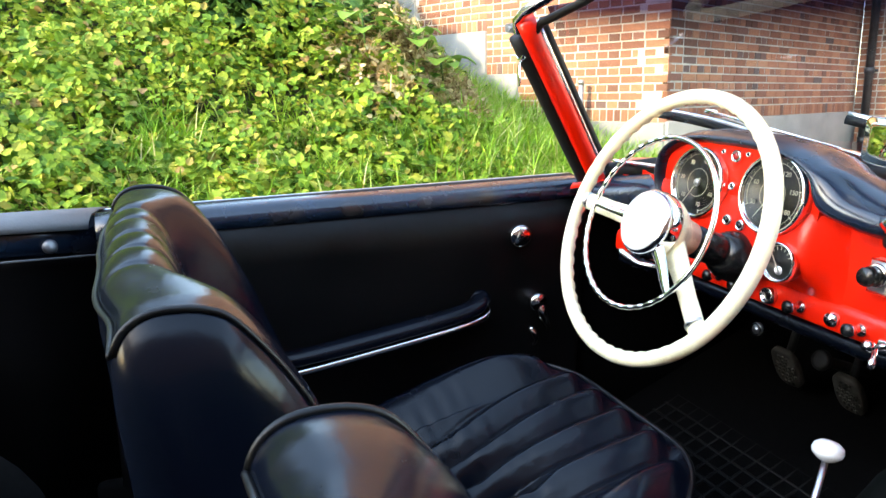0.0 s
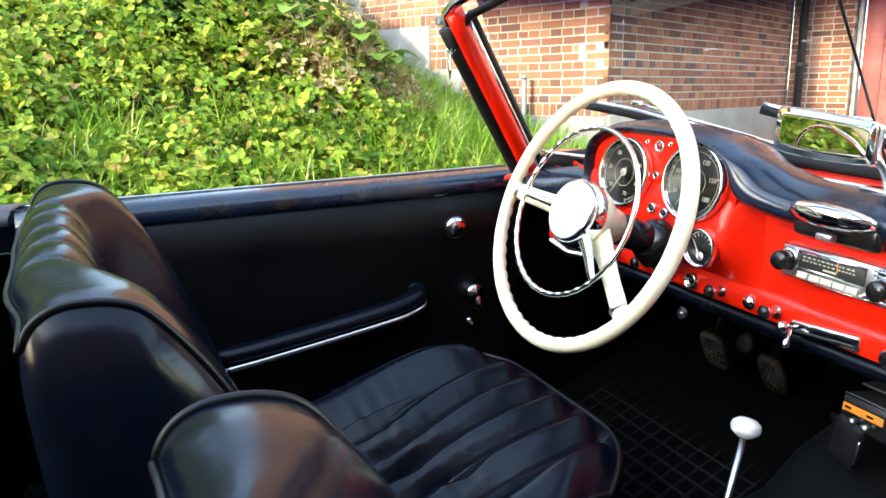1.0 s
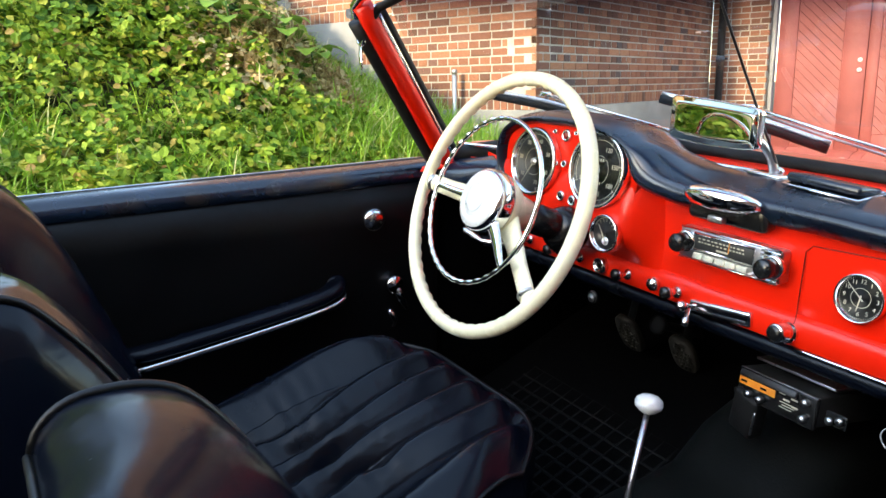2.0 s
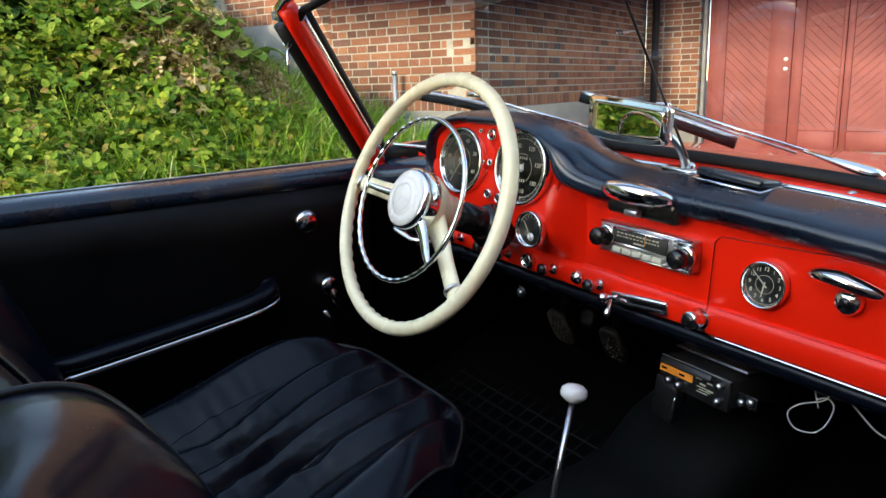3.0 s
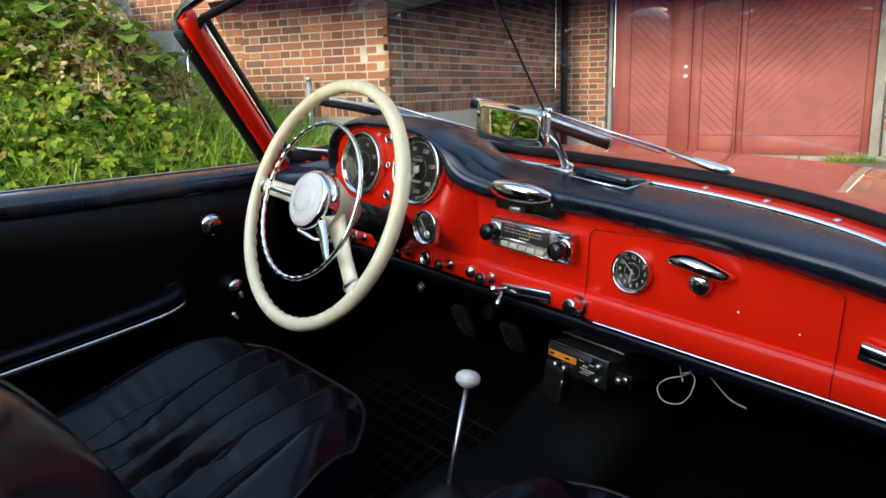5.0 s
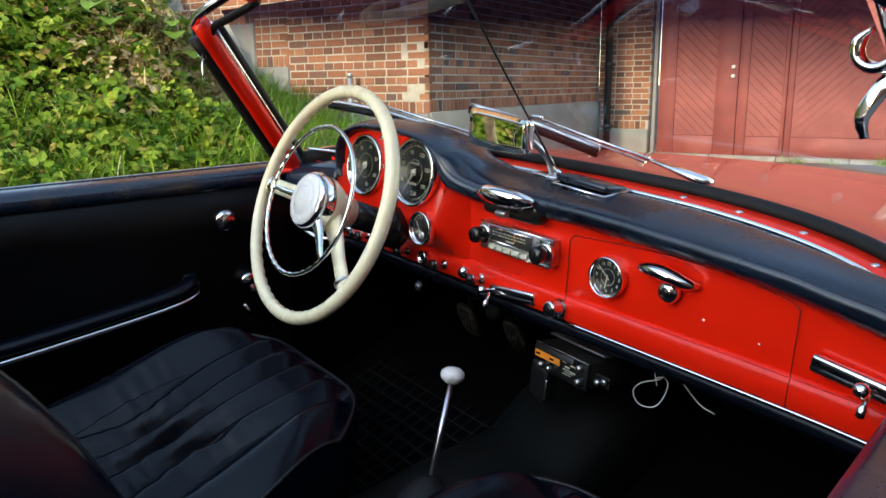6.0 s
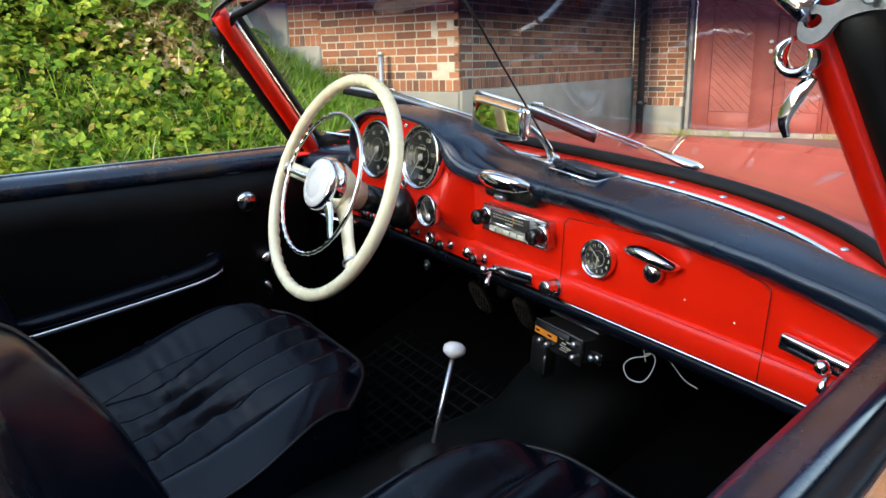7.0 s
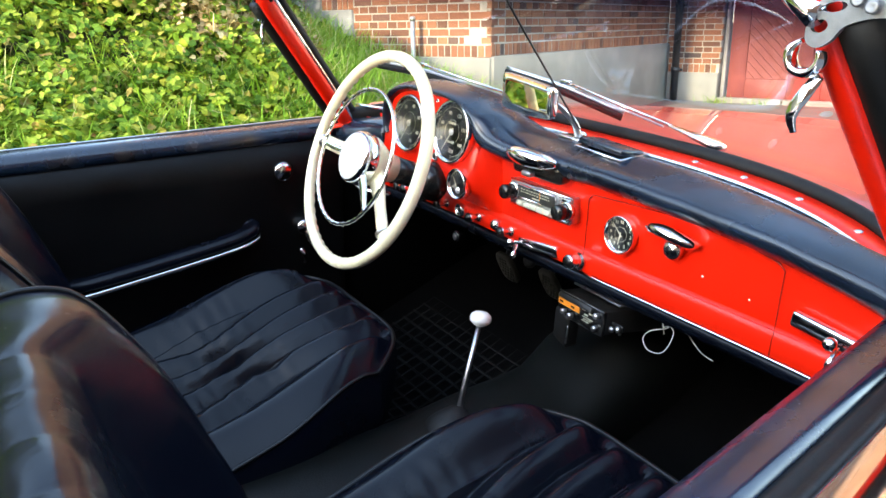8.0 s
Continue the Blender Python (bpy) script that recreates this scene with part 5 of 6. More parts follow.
M_ASPHALT = mottled("yard_asphalt", (0.10, 0.095, 0.085), (0.17, 0.16, 0.145), 1.4, 0.85, 0.95, bump=0.5, bump_scale=80, bump_dist=0.01)
M_KERB = mottled("kerb_stone", (0.19, 0.185, 0.17), (0.29, 0.28, 0.26), 8, 0.8, 0.9, bump=0.4, bump_scale=60)
M_EARTH = mottled("bank_soil_and_litter", (0.014, 0.020, 0.005), (0.035, 0.036, 0.012), 6, 0.9, 1.0, bump=0.8, bump_scale=25, bump_dist=0.03)
M_BROWN_BRICK = mottled("brown_brick_far", (0.16, 0.075, 0.045), (0.26, 0.13, 0.08), 5, 0.85, 0.95, bump=0.4, bump_scale=30)
M_ROOF = mottled("dark_roof", (0.05, 0.045, 0.045), (0.09, 0.08, 0.08), 3, 0.8, 0.9)
M_STEEL = mottled("galvanised_post", (0.34, 0.36, 0.37), (0.48, 0.5, 0.5), 20, 0.35, 0.55, metal=0.8)


def bank_height(x, y):
    f_ = 1 - 0.42 * smooth01((y - 0.9) / 1.9) - 0.50 * smooth01((y - 2.6) / 1.3)
    rise = max(0.0, -2.3 - x)
    z = 0.43 * rise if rise < 5.0 else 2.15 + 0.12 * (rise - 5.0)
    # unseen steep top added to the bank to darken reflections in the seats
    z += 0.95 * min(7.0, max(0.0, rise - 4.6)) * smooth01((0.9 - y) / 1.3)
    z *= f_
    z += 0.12 * noise.noise(Vector((x * 0.7, y * 0.7, 0.3))) * smooth01(rise)
    return z


def ground_height(x, y):
    base = 0.015 * max(0.0, y) if y < 9 else 0.135
    return base + (bank_height(x, y) if y < 4.6 else 0.0)


gx = [-400, -120, -40, -22] + lin(-14, -2, 61) + lin(-1.6, 8, 17) + [20, 60, 160, 400]
gy = [-400, -120, -40, -18] + lin(-10, 5, 76) + lin(5.5, 14, 14) + [25, 60, 160, 400]
setting("ground", grid([[(x, y, ground_height(x, y)) for x in gx] for y in gy]), M_EARTH, "grassy soil bank rising beside the yard", "ground")
setting("yard", thicken(grid([[(x, y, 0.006 + 0.015 * min(9, max(0.0, y))) for x in lin(-2.35, 9, 12)] for y in lin(-9, 4.2, 14)]), 0.03), M_ASPHALT, "worn asphalt yard", "road")
setting("yard_front", thicken(grid([[(x, y, 0.006 + 0.015 * min(9, y)) for x in lin(-6.6, 9, 14)] for y in lin(4.2, 9.4, 8)]), 0.03), M_ASPHALT, "worn asphalt in front of the garage", "road")

# building axes: D along the shaded face away from the corner, S along the sunlit face to the left
P0 = Vector((-4.56, 3.505, 0))
D = Vector((-0.335, 0.942, 0)).normalized()
S = Vector((-0.942, -0.335, 0)).normalized()
BR_L, BR_H, JOINT = 0.2275, 0.0610, 0.0133
COURSE = BR_H + JOINT


def wall_pose(o, along, outward):
    return Matrix(((along.x, -outward.x, 0, o.x), (along.y, -outward.y, 0, o.y), (0, 0, 1, o.z), (0, 0, 0, 1)))


def brick_mesh(l, h, d=0.05):
    bm = bmesh.new()
    bmesh.ops.create_cube(bm, size=1, matrix=Matrix.Translation((l / 2, d / 2 - 0.0015, h / 2)) @ Matrix.Diagonal((l, d, h, 1)))
    bmesh.ops.bevel(bm, geom=[e for e in bm.edges if all(v.co.y < 0 for v in e.verts)], offset=0.004, segments=1, affect="EDGES")
    data = bpy.data.meshes.new("brick")
    bm.to_mesh(data)
    bm.free()
    data.materials.append(M_BRICK)
    return data


FULL, HALF, STANDING = brick_mesh(BR_L, BR_H), brick_mesh(0.111, BR_H), brick_mesh(0.066, 0.105)
rng = random.Random(4)


def lay(length, z0, z1):
    """Courses of headers and stretchers in turn over a standing course: mesh, place along the wall and height of each brick."""
    rest = []
    row, z = 0, z0
    while z < z1:
        x = 0.0
        if row == 0:
            while x < length - 0.05:
                rest.append((STANDING, x, z, 0.066))
                x += 0.066 + 0.011
            z += 0.105 + JOINT
        else:
            # courses of headers and of stretchers in turn
            x = 0.0
            step, data = (0.111, HALF) if row % 2 else (BR_L, FULL)
            while x < length - 0.06:
                if length - x < step:
                    step, data = 0.111, HALF
                rest.append((data, x, z, step))
                x += step + JOINT
            z += COURSE
        row += 1
    return rest


def build_wall_face(name, label, o, along, outward, length, z_steps, z1, limit, thick=0.3):
    """z_steps: (from, to, height of the concrete) along the wall."""
    m = wall_pose(o, along, outward)
    wall = setting(name, box(length / 2, thick / 2 + 0.004, (z1 + 0.2) / 2, length, thick, z1 - 0.2 + 0.4, 0), M_MORTAR, label, "wall", m)
    wall.data.name = name
    n = 0
    extra = bmesh.new()
    for a, b_, z0 in z_steps:
        part("plinth", box((a + b_) / 2, 0.09, z0 / 2 - 0.1, b_ - a, 0.24, z0 + 0.2, 0.006, 1), M_CONCRETE, wall, "grey rendered concrete plinth")
        for data, x, z, l in lay(b_ - a, z0 + 0.004, z1):
            yo = rng.uniform(-0.004, 0.003)
            if n < limit and z < 2.6:
                ob = new("brick", data)
                ob.parent = wall
                ob.location = (a + x, yo, z)
                n += 1
            else:
                k = len(extra.verts)
                extra.from_mesh(data)
                extra.verts.ensure_lookup_table()
                for v in extra.verts[k:]:
                    v.co += Vector((a + x, yo, z))
    if len(extra.verts):
        p = part("brickwork", extra, M_BRICK_FAR, wall)
        tagged(p, kind="stuff")
    else:
        extra.free()
    return wall


def far_brick():
    m = M_BRICK.copy()
    m.name = "red_brick_run"
    nodes, links = m.node_tree.nodes, m.node_tree.links
    geo = nodes.new("ShaderNodeNewGeometry")
    info = [n for n in nodes if n.type == "OBJECT_INFO"][0]
    for l in list(links):
        if l.from_node == info:
            links.new(geo.outputs["Random Per Island"], l.to_socket)
    nodes.remove(info)
    return m


M_BRICK_FAR = far_brick()
build_wall_face("wall_sunlit", "sunlit red brick wall on a stepped concrete plinth", P0, S, -D, 5.4, [(0.0, 1.69, 0.872), (1.69, 2.14, 1.33), (2.14, 3.27, 1.78), (3.27, 5.4, 2.95)], 6.2, 300)
build_wall_face("wall_shaded", "shaded red brick wall on a grey concrete plinth", P0 + D * 0.0 - S * 0.002, D, -S, 4.5, [(0.0, 4.5, 0.885)], 6.2, 300)
E0 = P0 + D * 4.5
build_wall_face("wall_pier", "red brick pier beside the garage gate", E0, -S, -D, 0.72, [(0.0, 0.72, 0.5)], 6.2, 260)
# over the gate and beyond it
G0 = E0 - S * 0.72 + D * 0.15
build_wall_face("wall_beyond", "red brick wall beyond the garage gate", G0 - S * 3.38 - D * 0.15, -S, -D, 3.0, [(0.0, 3.0, 0.5)], 6.2, 0)
setting("lintel_wall", moved(box(1.69, 0.15, 4.45, 3.38, 0.3, 3.5, 0), wall_pose(G0, -S, -D)), M_BROWN_BRICK, "plain brick wall over the garage gate", "wall")
# unseen wall, added so that leather and paint reflect brown
setting("reflection_wall", box(6.9, -4.0, 3.3, 0.6, 16.0, 7.2, 0), M_BROWN_BRICK, "plain brown wall added out of view for brown reflections", "wall")
# added out of view: keeps the low sun off the whole car
setting("shade_wall", box(3.9, -12.3, 3.5, 5.6, 0.6, 7.6, 0), M_BROWN_BRICK, "plain brown wall added out of view to shade the car", "wall")
roof_m = wall_pose(P0, S, -D)
# upper storeys added out of view, so the seats mirror brick, not sky
setting("wall_upper", moved(box(2.7, 4.5, 7.9, 5.4, 8.99, 3.4, 0), roof_m), M_BROWN_BRICK, "plain brick upper storey, added unseen for brown reflections", "wall")
setting("wall_upper_wing", moved(box(-3.45, 6.75, 7.9, 6.9, 4.49, 3.4, 0), roof_m), M_BROWN_BRICK, "plain brick storey over the garage gate, added unseen for reflections", "wall")
setting("roof", moved(box(2.7, 4.5, 9.68, 5.9, 9.5, 0.14, 0.02), roof_m), M_ROOF, "dark flat roof with overhang", "roof")
setting("roof_wing", moved(box(-3.70, 6.75, 9.67, 6.88, 5.0, 0.12, 0.02), roof_m), M_ROOF, "dark flat roof over the garage", "roof")

gate = thing("garage_gate", "faded red double wooden garage gate with diagonal boards, closed", "gate", m=wall_pose(G0, -S, -D))
part("gate_post", box(0.035, 0.02, 1.4, 0.05, 0.12, 2.55, 0.006), M_GATE_TRIM, gate, "grey gate post")
part("gate_post", box(3.305, 0.02, 1.4, 0.11, 0.12, 2.55, 0.006), M_GATE_TRIM, gate, "grey gate post")
part("backing", box(1.69, 0.19, 1.42, 3.2, 0.04, 2.56, 0), M_GATE, gate)
# each leaf: its two edges, the two edges of its panel, and which way the boards slant
for l0, l1, x0, x1, way in ((0.075, 1.105, 0.30, 0.83, -1), (1.113, 1.705, 1.24, 1.66, -1), (1.713, 3.245, 1.79, 3.16, 1)):
    leaf = part("gate_leaf", box((l0 + l1) / 2, 0.125, 1.42, l1 - l0, 0.04, 2.56, 0.003), M_GATE, gate)
    for a_, b_, z0, z1 in ((l0, x0 - 0.003, 0.15, 2.69), (x1 + 0.003, l1, 0.15, 2.69), (x0, x1, 0.15, 0.42), (x0, x1, 2.53, 2.69)):
        part("frame_board", box((a_ + b_) / 2, 0.078, (z0 + z1) / 2, b_ - a_, 0.055, z1 - z0, 0.004, 1), M_GATE, leaf)
    lo, hi, wd = 0.425, 2.525, x1 - x0
    s0 = -wd
    while s0 < hi - lo:
        # one board: a slanting strip, cut off at the panel's lower and upper edge
        strip = []
        for x, z_off in ((x0, 0.0), (x1, 0.0), (x1, 0.112), (x0, 0.112)):
            strip.append((x, lo + s0 + z_off + ((x - x0) if way > 0 else (x1 - x))))
        s0 += 0.118
        for limit, keep in ((lo, 1), (hi, -1)):
            cut = []
            for (xa, za), (xb, zb) in zip(strip, strip[1:] + strip[:1]):
                ina, inb = (za - limit) * keep >= 0, (zb - limit) * keep >= 0
                if ina:
                    cut.append((xa, za))
                if ina != inb:
                    f_ = (limit - za) / (zb - za)
                    cut.append((xa + (xb - xa) * f_, limit))
            strip = cut
            if len(strip) < 3:
                break
        if len(strip) < 3:
            continue
        k = len(strip)
        v = [(x, 0.066, z) for x, z in strip] + [(x, 0.106, z) for x, z in strip]
        part("slanting_board", mesh_of(v, [tuple(range(k))] + [(i, k + i, k + (i + 1) % k, (i + 1) % k) for i in range(k)], False), M_GATE, leaf)
for z in (1.20, 1.32):
    part("gate_lock", turned([(0.028, 0), (0.028, 0.008), (0.016, 0.03), (0.0002, 0.034)], (1.04, 0.045, z), (0, -1, 0), 16), M_WHITE, gate, "pale gate lock")

pipe = thing("drain_pipe", "black cast iron downpipe on the brick pier", "drainpipe", m=wall_pose(E0, -S, -D))
part("pipe_shaft", tube([(0.16, -0.09, 0.12), (0.16, -0.09, 6.2)], 0.048, 16), M_PIPE, pipe)
for z in (0.5, 1.35, 2.4):
    part("pipe_collar", tube([(0.16, -0.09, z), (0.16, -0.09, z + 0.07)], 0.058, 16), M_PIPE, pipe)
    part("pipe_clip", box(0.16, -0.03, z + 0.035, 0.14, 0.06, 0.03, 0.004), M_PIPE, pipe)
kerb = thing("kerb", "row of grey kerb stones before the garage gate", "kerb", m=wall_pose(G0 - S * 0.0, -S, -D))
for i in range(6):
    part("kerb_stone", box(0.45 + 0.82 * i, -0.22, 0.11, 0.81, 0.14, 0.16, 0.012), M_KERB, kerb)
post = thing("steel_post", "short galvanised steel post before the brick wall", "post", m=Matrix.Translation((-5.29, 3.12, 0.3)))
part("post_shaft", tube([(0, 0, 0), (0, 0, 0.93)], 0.024, 12), M_STEEL, post)
part("post_cap", turned([(0.028, 0), (0.028, 0.03), (0.02, 0.04), (0.0002, 0.042)], (0, 0, 0.91), (0, 0, 1), 12), M_STEEL, post)


# ---- planting on the bank ----
def leaf_material(name, stops, trans=0.25):
    m, nodes, links, b = shader(name)
    geo = nodes.new("ShaderNodeNewGeometry")
    r = ramp_node(nodes, links, geo.outputs["Random Per Island"], stops)
    n = noise_node(nodes, links, 1.7, 3.0)
    mx = nodes.new("ShaderNodeMixRGB")
    mx.blend_type = "MULTIPLY"
    mx.inputs[0].default_value = 0.8
    r2 = ramp_node(nodes, links, n.outputs["Fac"], [(0.36, (0.66, 0.72, 0.60)), (0.62, (1.0, 1.0, 1.0))])
    links.new(r.outputs[0], mx.inputs[1])
    links.new(r2.outputs[0], mx.inputs[2])
    links.new(mx.outputs[0], b.inputs["Base Color"])
    b.inputs["Roughness"].default_value = 0.6
    b.inputs["Specular IOR Level"].default_value = 0.18
    t = nodes.new("ShaderNodeBsdfTranslucent")
    links.new(mx.outputs[0], t.inputs[0])
    mix = nodes.new("ShaderNodeMixShader")
    mix.inputs[0].default_value = trans
    links.new(b.outputs[0], mix.inputs[1])
    links.new(t.outputs[0], mix.inputs[2])
    links.new(mix.outputs[0], nodes["Material Output"].inputs[0])
    return m


M_LEAF = leaf_material("bramble_leaf", [(0.0, (0.032, 0.095, 0.009)), (0.2, (0.08, 0.172, 0.016)), (0.48, (0.160, 0.262, 0.026)), (0.82, (0.265, 0.335, 0.046)), (0.96, (0.33, 0.30, 0.06)), (0.997, (0.28, 0.18, 0.08))])
M_GRASS = leaf_material("bank_grass", [(0.0, (0.12, 0.27, 0.02)), (0.5, (0.22, 0.42, 0.045)), (0.85, (0.36, 0.50, 0.10)), (0.97, (0.55, 0.50, 0.28))])
M_DRY = leaf_material("dry_stalks", [(0.0, (0.20, 0.13, 0.06)), (0.5, (0.38, 0.29, 0.14)), (1.0, (0.58, 0.49, 0.28))], 0.2)
M_BROAD = leaf_material("broad_green_leaf", [(0.0, (0.10, 0.20, 0.03)), (0.6, (0.17, 0.30, 0.05)), (1.0, (0.24, 0.38, 0.08))])
M_DARKLEAF = leaf_material("dark_shrub_leaf", [(0.0, (0.03, 0.08, 0.018)), (0.6, (0.07, 0.15, 0.035)), (1.0, (0.12, 0.22, 0.06))])


def leaves(name, label, category, spots, size, material, seed, droop=0.4, three=True):
    """Many small toothed leaves at the spots: three leaflets to a leaf, or one broad blade."""
    r_ = np.random.RandomState(seed)
    n = len(spots)
    one = np.array([(0, 0, 0), (0.30, 0.14, 0.05), (0.36, 0.34, 0.07), (0.43, 0.48, 0.03), (0.27, 0.68, 0.02), (0.22, 0.82, -0.03), (0.0, 1.04, -0.12), (-0.22, 0.82, -0.03), (-0.27, 0.68, 0.02), (-0.43, 0.48, 0.03), (-0.36, 0.34, 0.07), (-0.30, 0.14, 0.05), (0.0, 0.45, -0.05)])
    fan = [(12, i, i + 1) for i in range(11)] + [(12, 11, 0)]
    base, tri_ = [], []
    for ang, sc, off in (((0.0, 0.78, 0.22), (1.15, 0.62, 0.16), (-1.15, 0.62, 0.16)) if three else ((0.0, 1.1, 0.0),)):
        c, s_ = math.cos(ang), math.sin(ang)
        k = len(base)
        for x, y, z in one * sc:
            y += off
            base.append((x * c - y * s_, x * s_ + y * c, z - 0.05 * abs(ang)))
        tri_ += [(a + k, b_ + k, c_ + k) for a, b_, c_ in fan]
    base, tri_ = np.array(base), np.array(tri_)
    nv = len(base)
    yaw, pit, rol = r_.uniform(0, 2 * np.pi, n), r_.normal(-droop * 0.3, 0.5, n), r_.normal(0, 0.4, n)
    sz = size * r_.uniform(0.6, 1.35, n)
    c1, s1, c2, s2, c3, s3 = np.cos(yaw), np.sin(yaw), np.cos(pit), np.sin(pit), np.cos(rol), np.sin(rol)
    v = base[None] * sz[:, None, None]
    x, y, z = v[..., 0], v[..., 1], v[..., 2]
    x, z = x * c3[:, None] + z * s3[:, None], -x * s3[:, None] + z * c3[:, None]
    y, z = y * c2[:, None] - z * s2[:, None], y * s2[:, None] + z * c2[:, None]
    x, y = x * c1[:, None] - y * s1[:, None], x * s1[:, None] + y * c1[:, None]
    # the leaves turn to the open side of the bank
    tl = r_.normal(0.5, 0.36, n)
    x, z = x * np.cos(tl)[:, None] + z * np.sin(tl)[:, None], -x * np.sin(tl)[:, None] + z * np.cos(tl)[:, None]
    V = np.stack([x, y, z], -1) + np.array(spots)[:, None]
    F = (tri_[None] + nv * np.arange(n)[:, None, None]).reshape(-1, 3)
    data = bpy.data.meshes.new(name)
    data.from_pydata(V.reshape(-1, 3).tolist(), [], F.tolist())
    data.materials.append(material)
    ob = new(name, data)
    return tagged(ob, label, category, "", "stuff")


def blades(name, label, category, spots, height, width, material, seed, bend=0.5):
    r_ = np.random.RandomState(seed)
    n = len(spots)
    yaw, h = r_.uniform(0, 2 * np.pi, n), height * r_.uniform(0.45, 1.3, n)
    b_ = bend * r_.uniform(0.2, 1.6, n)
    P = np.array(spots)
    dirs = np.stack([np.cos(yaw), np.sin(yaw), np.zeros(n)], -1)
    sid = np.stack([-np.sin(yaw), np.cos(yaw), np.zeros(n)], -1)
    V = []
    for t, w in ((0, 1.0), (0.4, 0.85), (0.75, 0.55), (1.0, 0.03)):
        c = P + dirs * (h * b_ * t * t)[:, None] + np.array([0, 0, 1.0]) * (h * (t - 0.35 * b_ * t * t))[:, None]
        V += [c - sid * width * w, c + sid * width * w]
    V = np.stack(V, 1)
    quads = np.array([(0, 1, 3, 2), (2, 3, 5, 4), (4, 5, 7, 6)])
    F = (quads[None] + 8 * np.arange(n)[:, None, None]).reshape(-1, 4)
    data = bpy.data.meshes.new(name)
    data.from_pydata(V.reshape(-1, 3).tolist(), [], F.tolist())
    data.materials.append(material)
    ob = new(name, data)
    return tagged(ob, label, category, "", "stuff")


def mound(x, y):
    """Height of the bramble canopy over the soil: uneven humps, low at the foot and towards the building."""
    edge = smooth01((-2.9 - x) / 0.9) * (1 - 0.9 * smooth01((y - 1.0 + 0.35 * (x + 5.0)) / 1.2))
    return edge * (0.36 + 0.34 * noise.noise(Vector((x * 0.9, y * 0.9, 2.0))) + 0.34 * noise.noise(Vector((x * 2.3, y * 2.3, 5.0))) + 0.17 * noise.noise(Vector((x * 5, y * 5, 9.0))))


rng = random.Random(11)
spots = []
while len(spots) < 46000:
    x, y = -2.7 - 7.0 * rng.random() ** 1.3, rng.uniform(-5.5, 3.2)
    h = mound(x, y)
    if h < 0.06:
        continue
    t = 1 - rng.random() ** 2.6 * 0.9
    jitter = 0.05
    spots.append((x + rng.gauss(0, jitter), y + rng.gauss(0, jitter), ground_height(x, y) + h * t + rng.gauss(0, 0.035)))
leaves("bramble_thicket", "yellow-green bramble thicket covering the bank", "bush", spots, 0.072, M_LEAF, 3)
spots = []
while len(spots) < 34000:
    x, y = rng.uniform(-8.5, -2.25), rng.uniform(-5.5, 4.0)
    low = 1 - smooth01(mound(x, y) / 0.3)
    if x < -5.2 and y < 0.3 or rng.random() > (0.30 if x > -4.3 else 0.10) + 0.70 * low:
        continue
    q = Vector((x, y, 0)) - P0
    if q.dot(D) > -0.02 and q.dot(S) > -0.05:
        continue
    spots.append((x, y, ground_height(x, y) - 0.01))
blades("bank_grass", "long green grass at the foot of the bank", "grass", spots, 0.34, 0.0058, M_GRASS, 5, 1.25)
spots = []
while len(spots) < 5000:
    y = rng.gauss(1.32, 0.27)
    x = -4.75 - 0.5 * (y - 1.32) + rng.gauss(0, 0.22)
    spots.append((x, y, ground_height(x, y) + mound(x, y) * rng.uniform(0.5, 1.0) + rng.uniform(0.0, 0.12)))
stems = [(x + rng.gauss(0, 0.05), y + rng.gauss(0, 0.05), z - 0.05) for x, y, z in spots[::5]]
blades("dry_grass", "pale withered grass stalks hanging among the brambles", "grass", stems, 0.26, 0.0045, M_DRY, 21, 1.5)
leaves("dry_bracken", "brown withered leaves among the brambles", "bush", spots, 0.06, M_DRY, 8, 1.2)
spots = []
while len(spots) < 5500:
    a, rr = rng.uniform(0, 6.283), rng.random() ** 0.5
    c = rng.choice(((-5.1, 0.0, 1.78, 0.24), (-5.2, 0.38, 1.78, 0.26), (-4.85, 0.92, 1.64, 0.13), (-6.6, 0.2, 2.3, 0.5)))
    u = rng.uniform(-1, 1)
    k = c[3] * rng.random() ** 0.33
    w = (1 - u * u) ** 0.5
    spots.append((c[0] + k * w * math.cos(a), c[1] + k * w * math.sin(a), c[2] + 0.9 * k * u))
leaves("dark_shrubs", "darker green shrubs at the top of the bank", "bush", spots, 0.13, M_DARKLEAF, 9, 0.4, False)
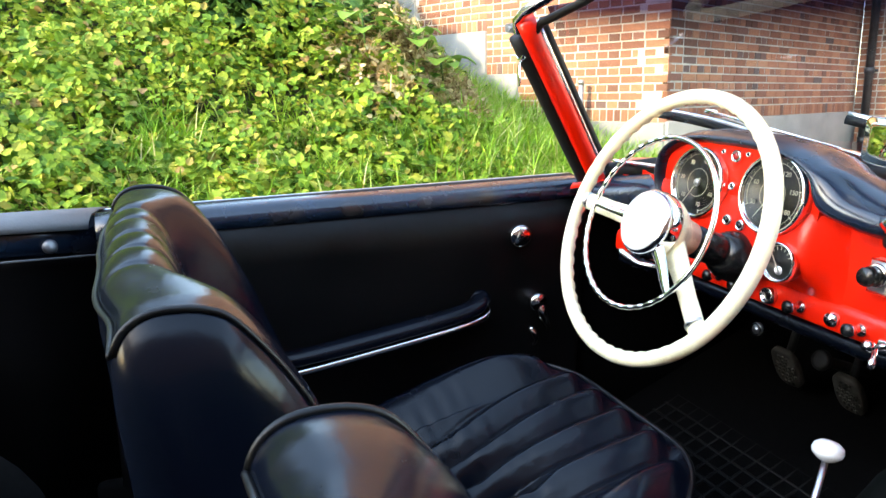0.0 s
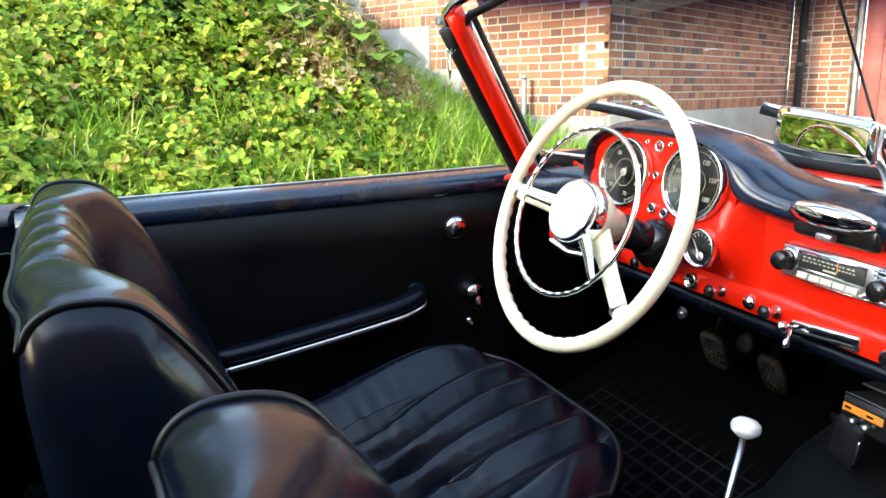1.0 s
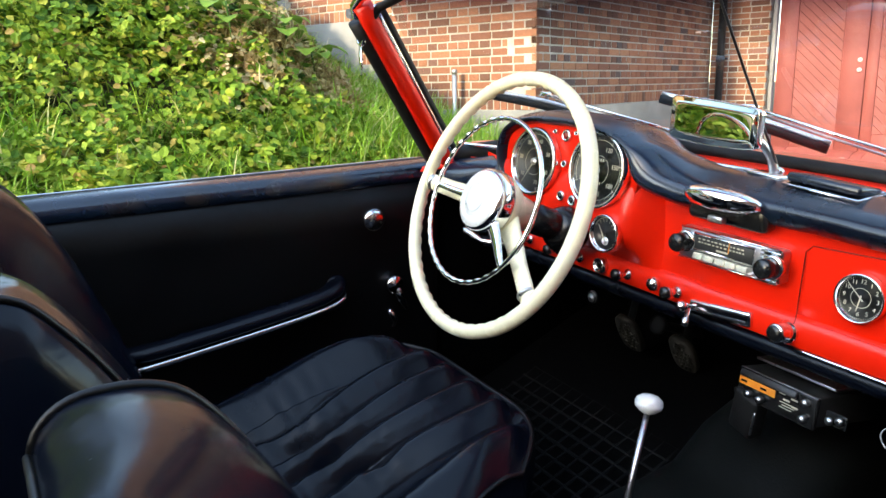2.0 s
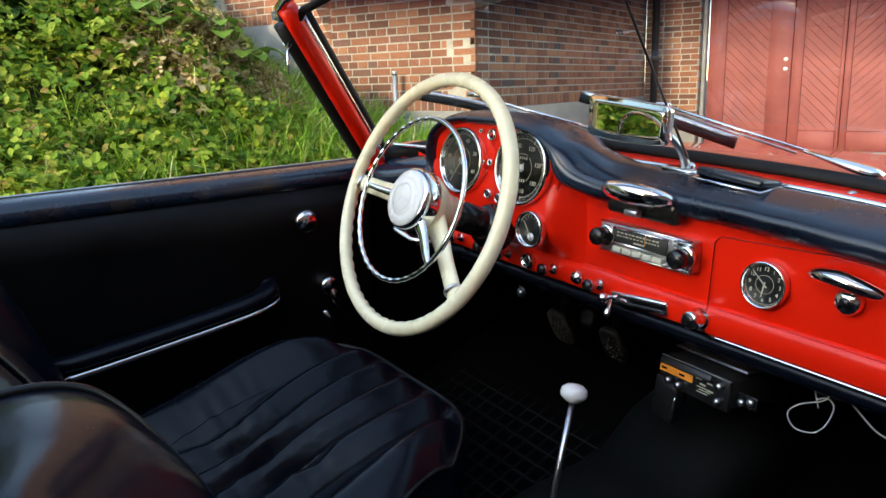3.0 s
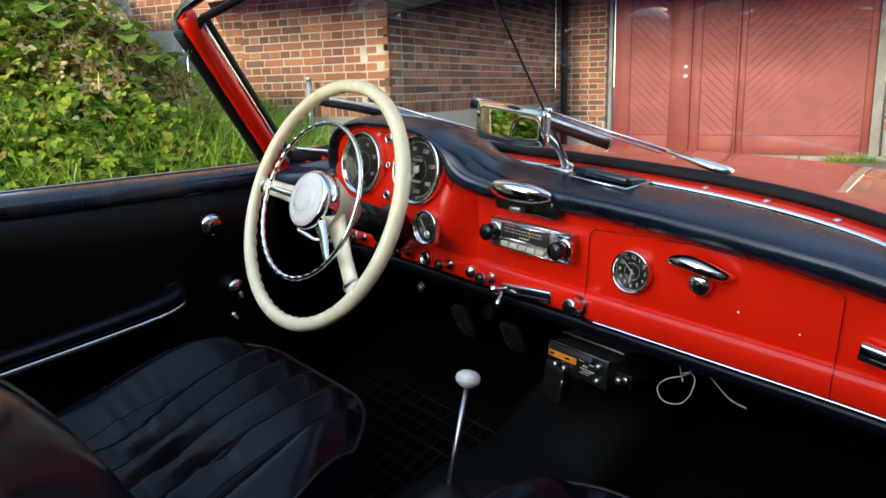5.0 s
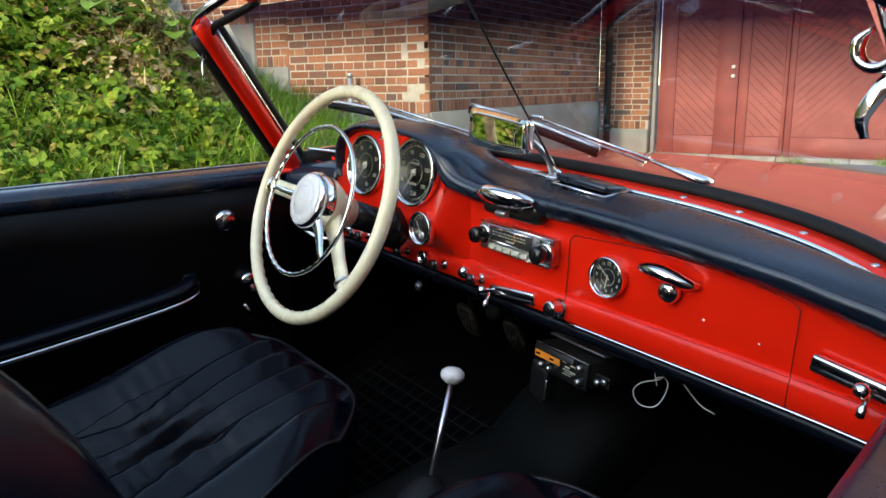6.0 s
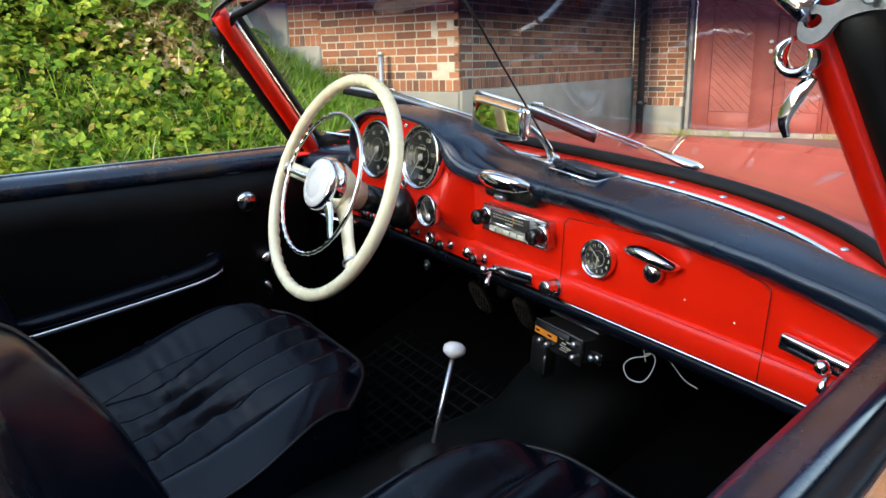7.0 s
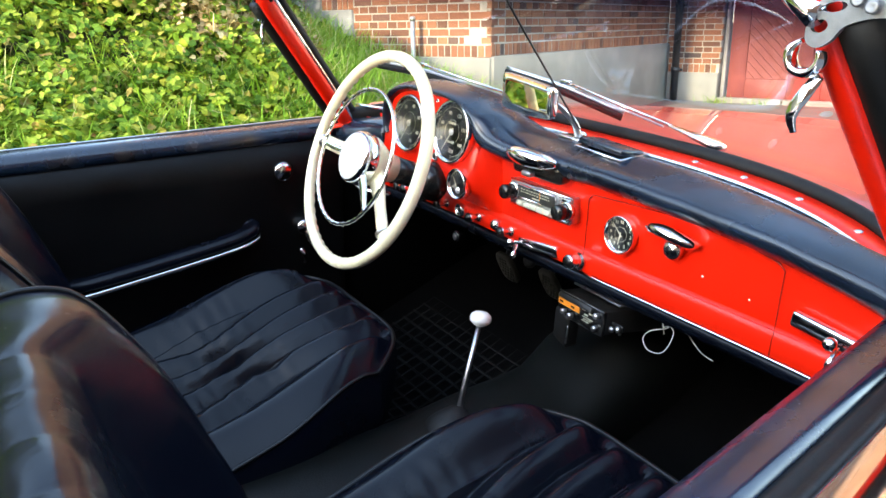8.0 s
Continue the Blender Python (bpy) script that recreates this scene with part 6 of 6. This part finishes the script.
# a tall broad-leaved plant before the concrete: stem, and single large leaves on stalks
for bx, by, bz, seed_ in ((-4.45, 0.765, 1.68, 31), (-4.45, 1.157, 1.60, 32), (-4.50, 1.37, 1.37, 33)):
    r_ = random.Random(seed_)
    foot = Vector((bx - 0.05, by, ground_height(bx - 0.05, by)))
    plant = thing("broad_leaved_plant", "tall green plant with broad leaves on the bank", "plant", "broad-leaved plants", m=Matrix.Translation(foot))
    top_ = Vector((0.05, 0.0, bz - foot.z))
    part("stem", tube(spline([(0, 0, -0.05), top_ * 0.5 + Vector((0.03, 0.02, 0)), top_], 5), 0.008, 6), M_DARKLEAF, plant)
    for i in range(8):
        a, k = i * 2.4 + r_.uniform(-0.3, 0.3), 0.80 + 0.22 * i / 8
        o = top_ * k
        out_ = Vector((math.cos(a), math.sin(a), 0))
        tip_ = o + out_ * r_.uniform(0.07, 0.15) + Vector((0, 0, r_.uniform(0.0, 0.07)))
        L = r_.uniform(0.12, 0.19)
        sid = Vector((-out_.y, out_.x, 0))
        rows_ = []
        for v, wd in ((0.0, 0.12), (0.10, 0.36), (0.3, 0.46), (0.6, 0.42), (0.85, 0.24), (0.95, 0.11), (1.0, 0.01)):
            c = tip_ + out_ * L * v + Vector((0, 0, 0.10 * L * math.sin(3 * v) - 0.30 * L * v * v))
            rows_.append([c - sid * L * wd + Vector((0, 0, 0.12 * L * wd)), c - Vector((0, 0, 0.05 * L)), c + sid * L * wd + Vector((0, 0, 0.12 * L * wd))])
        part("leaf", join(grid(rows_), tube([o, tip_], 0.0035, 5)), M_BROAD, plant)
spots = []
for along, n_ in ((0.05, 60), (0.55, 30), (1.9, 50), (2.35, 30), (2.95, 220), (3.2, 260), (3.6, 200)):
    for i in range(n_):
        p = G0 - S * (along + rng.gauss(0, 0.09)) - D * (0.36 + rng.gauss(0, 0.05))
        spots.append((p.x, p.y, 0.10))
blades("weed_tufts", "green weeds growing along the kerb before the gate", "weeds", spots, 0.16, 0.004, M_GRASS, 15, 1.0)
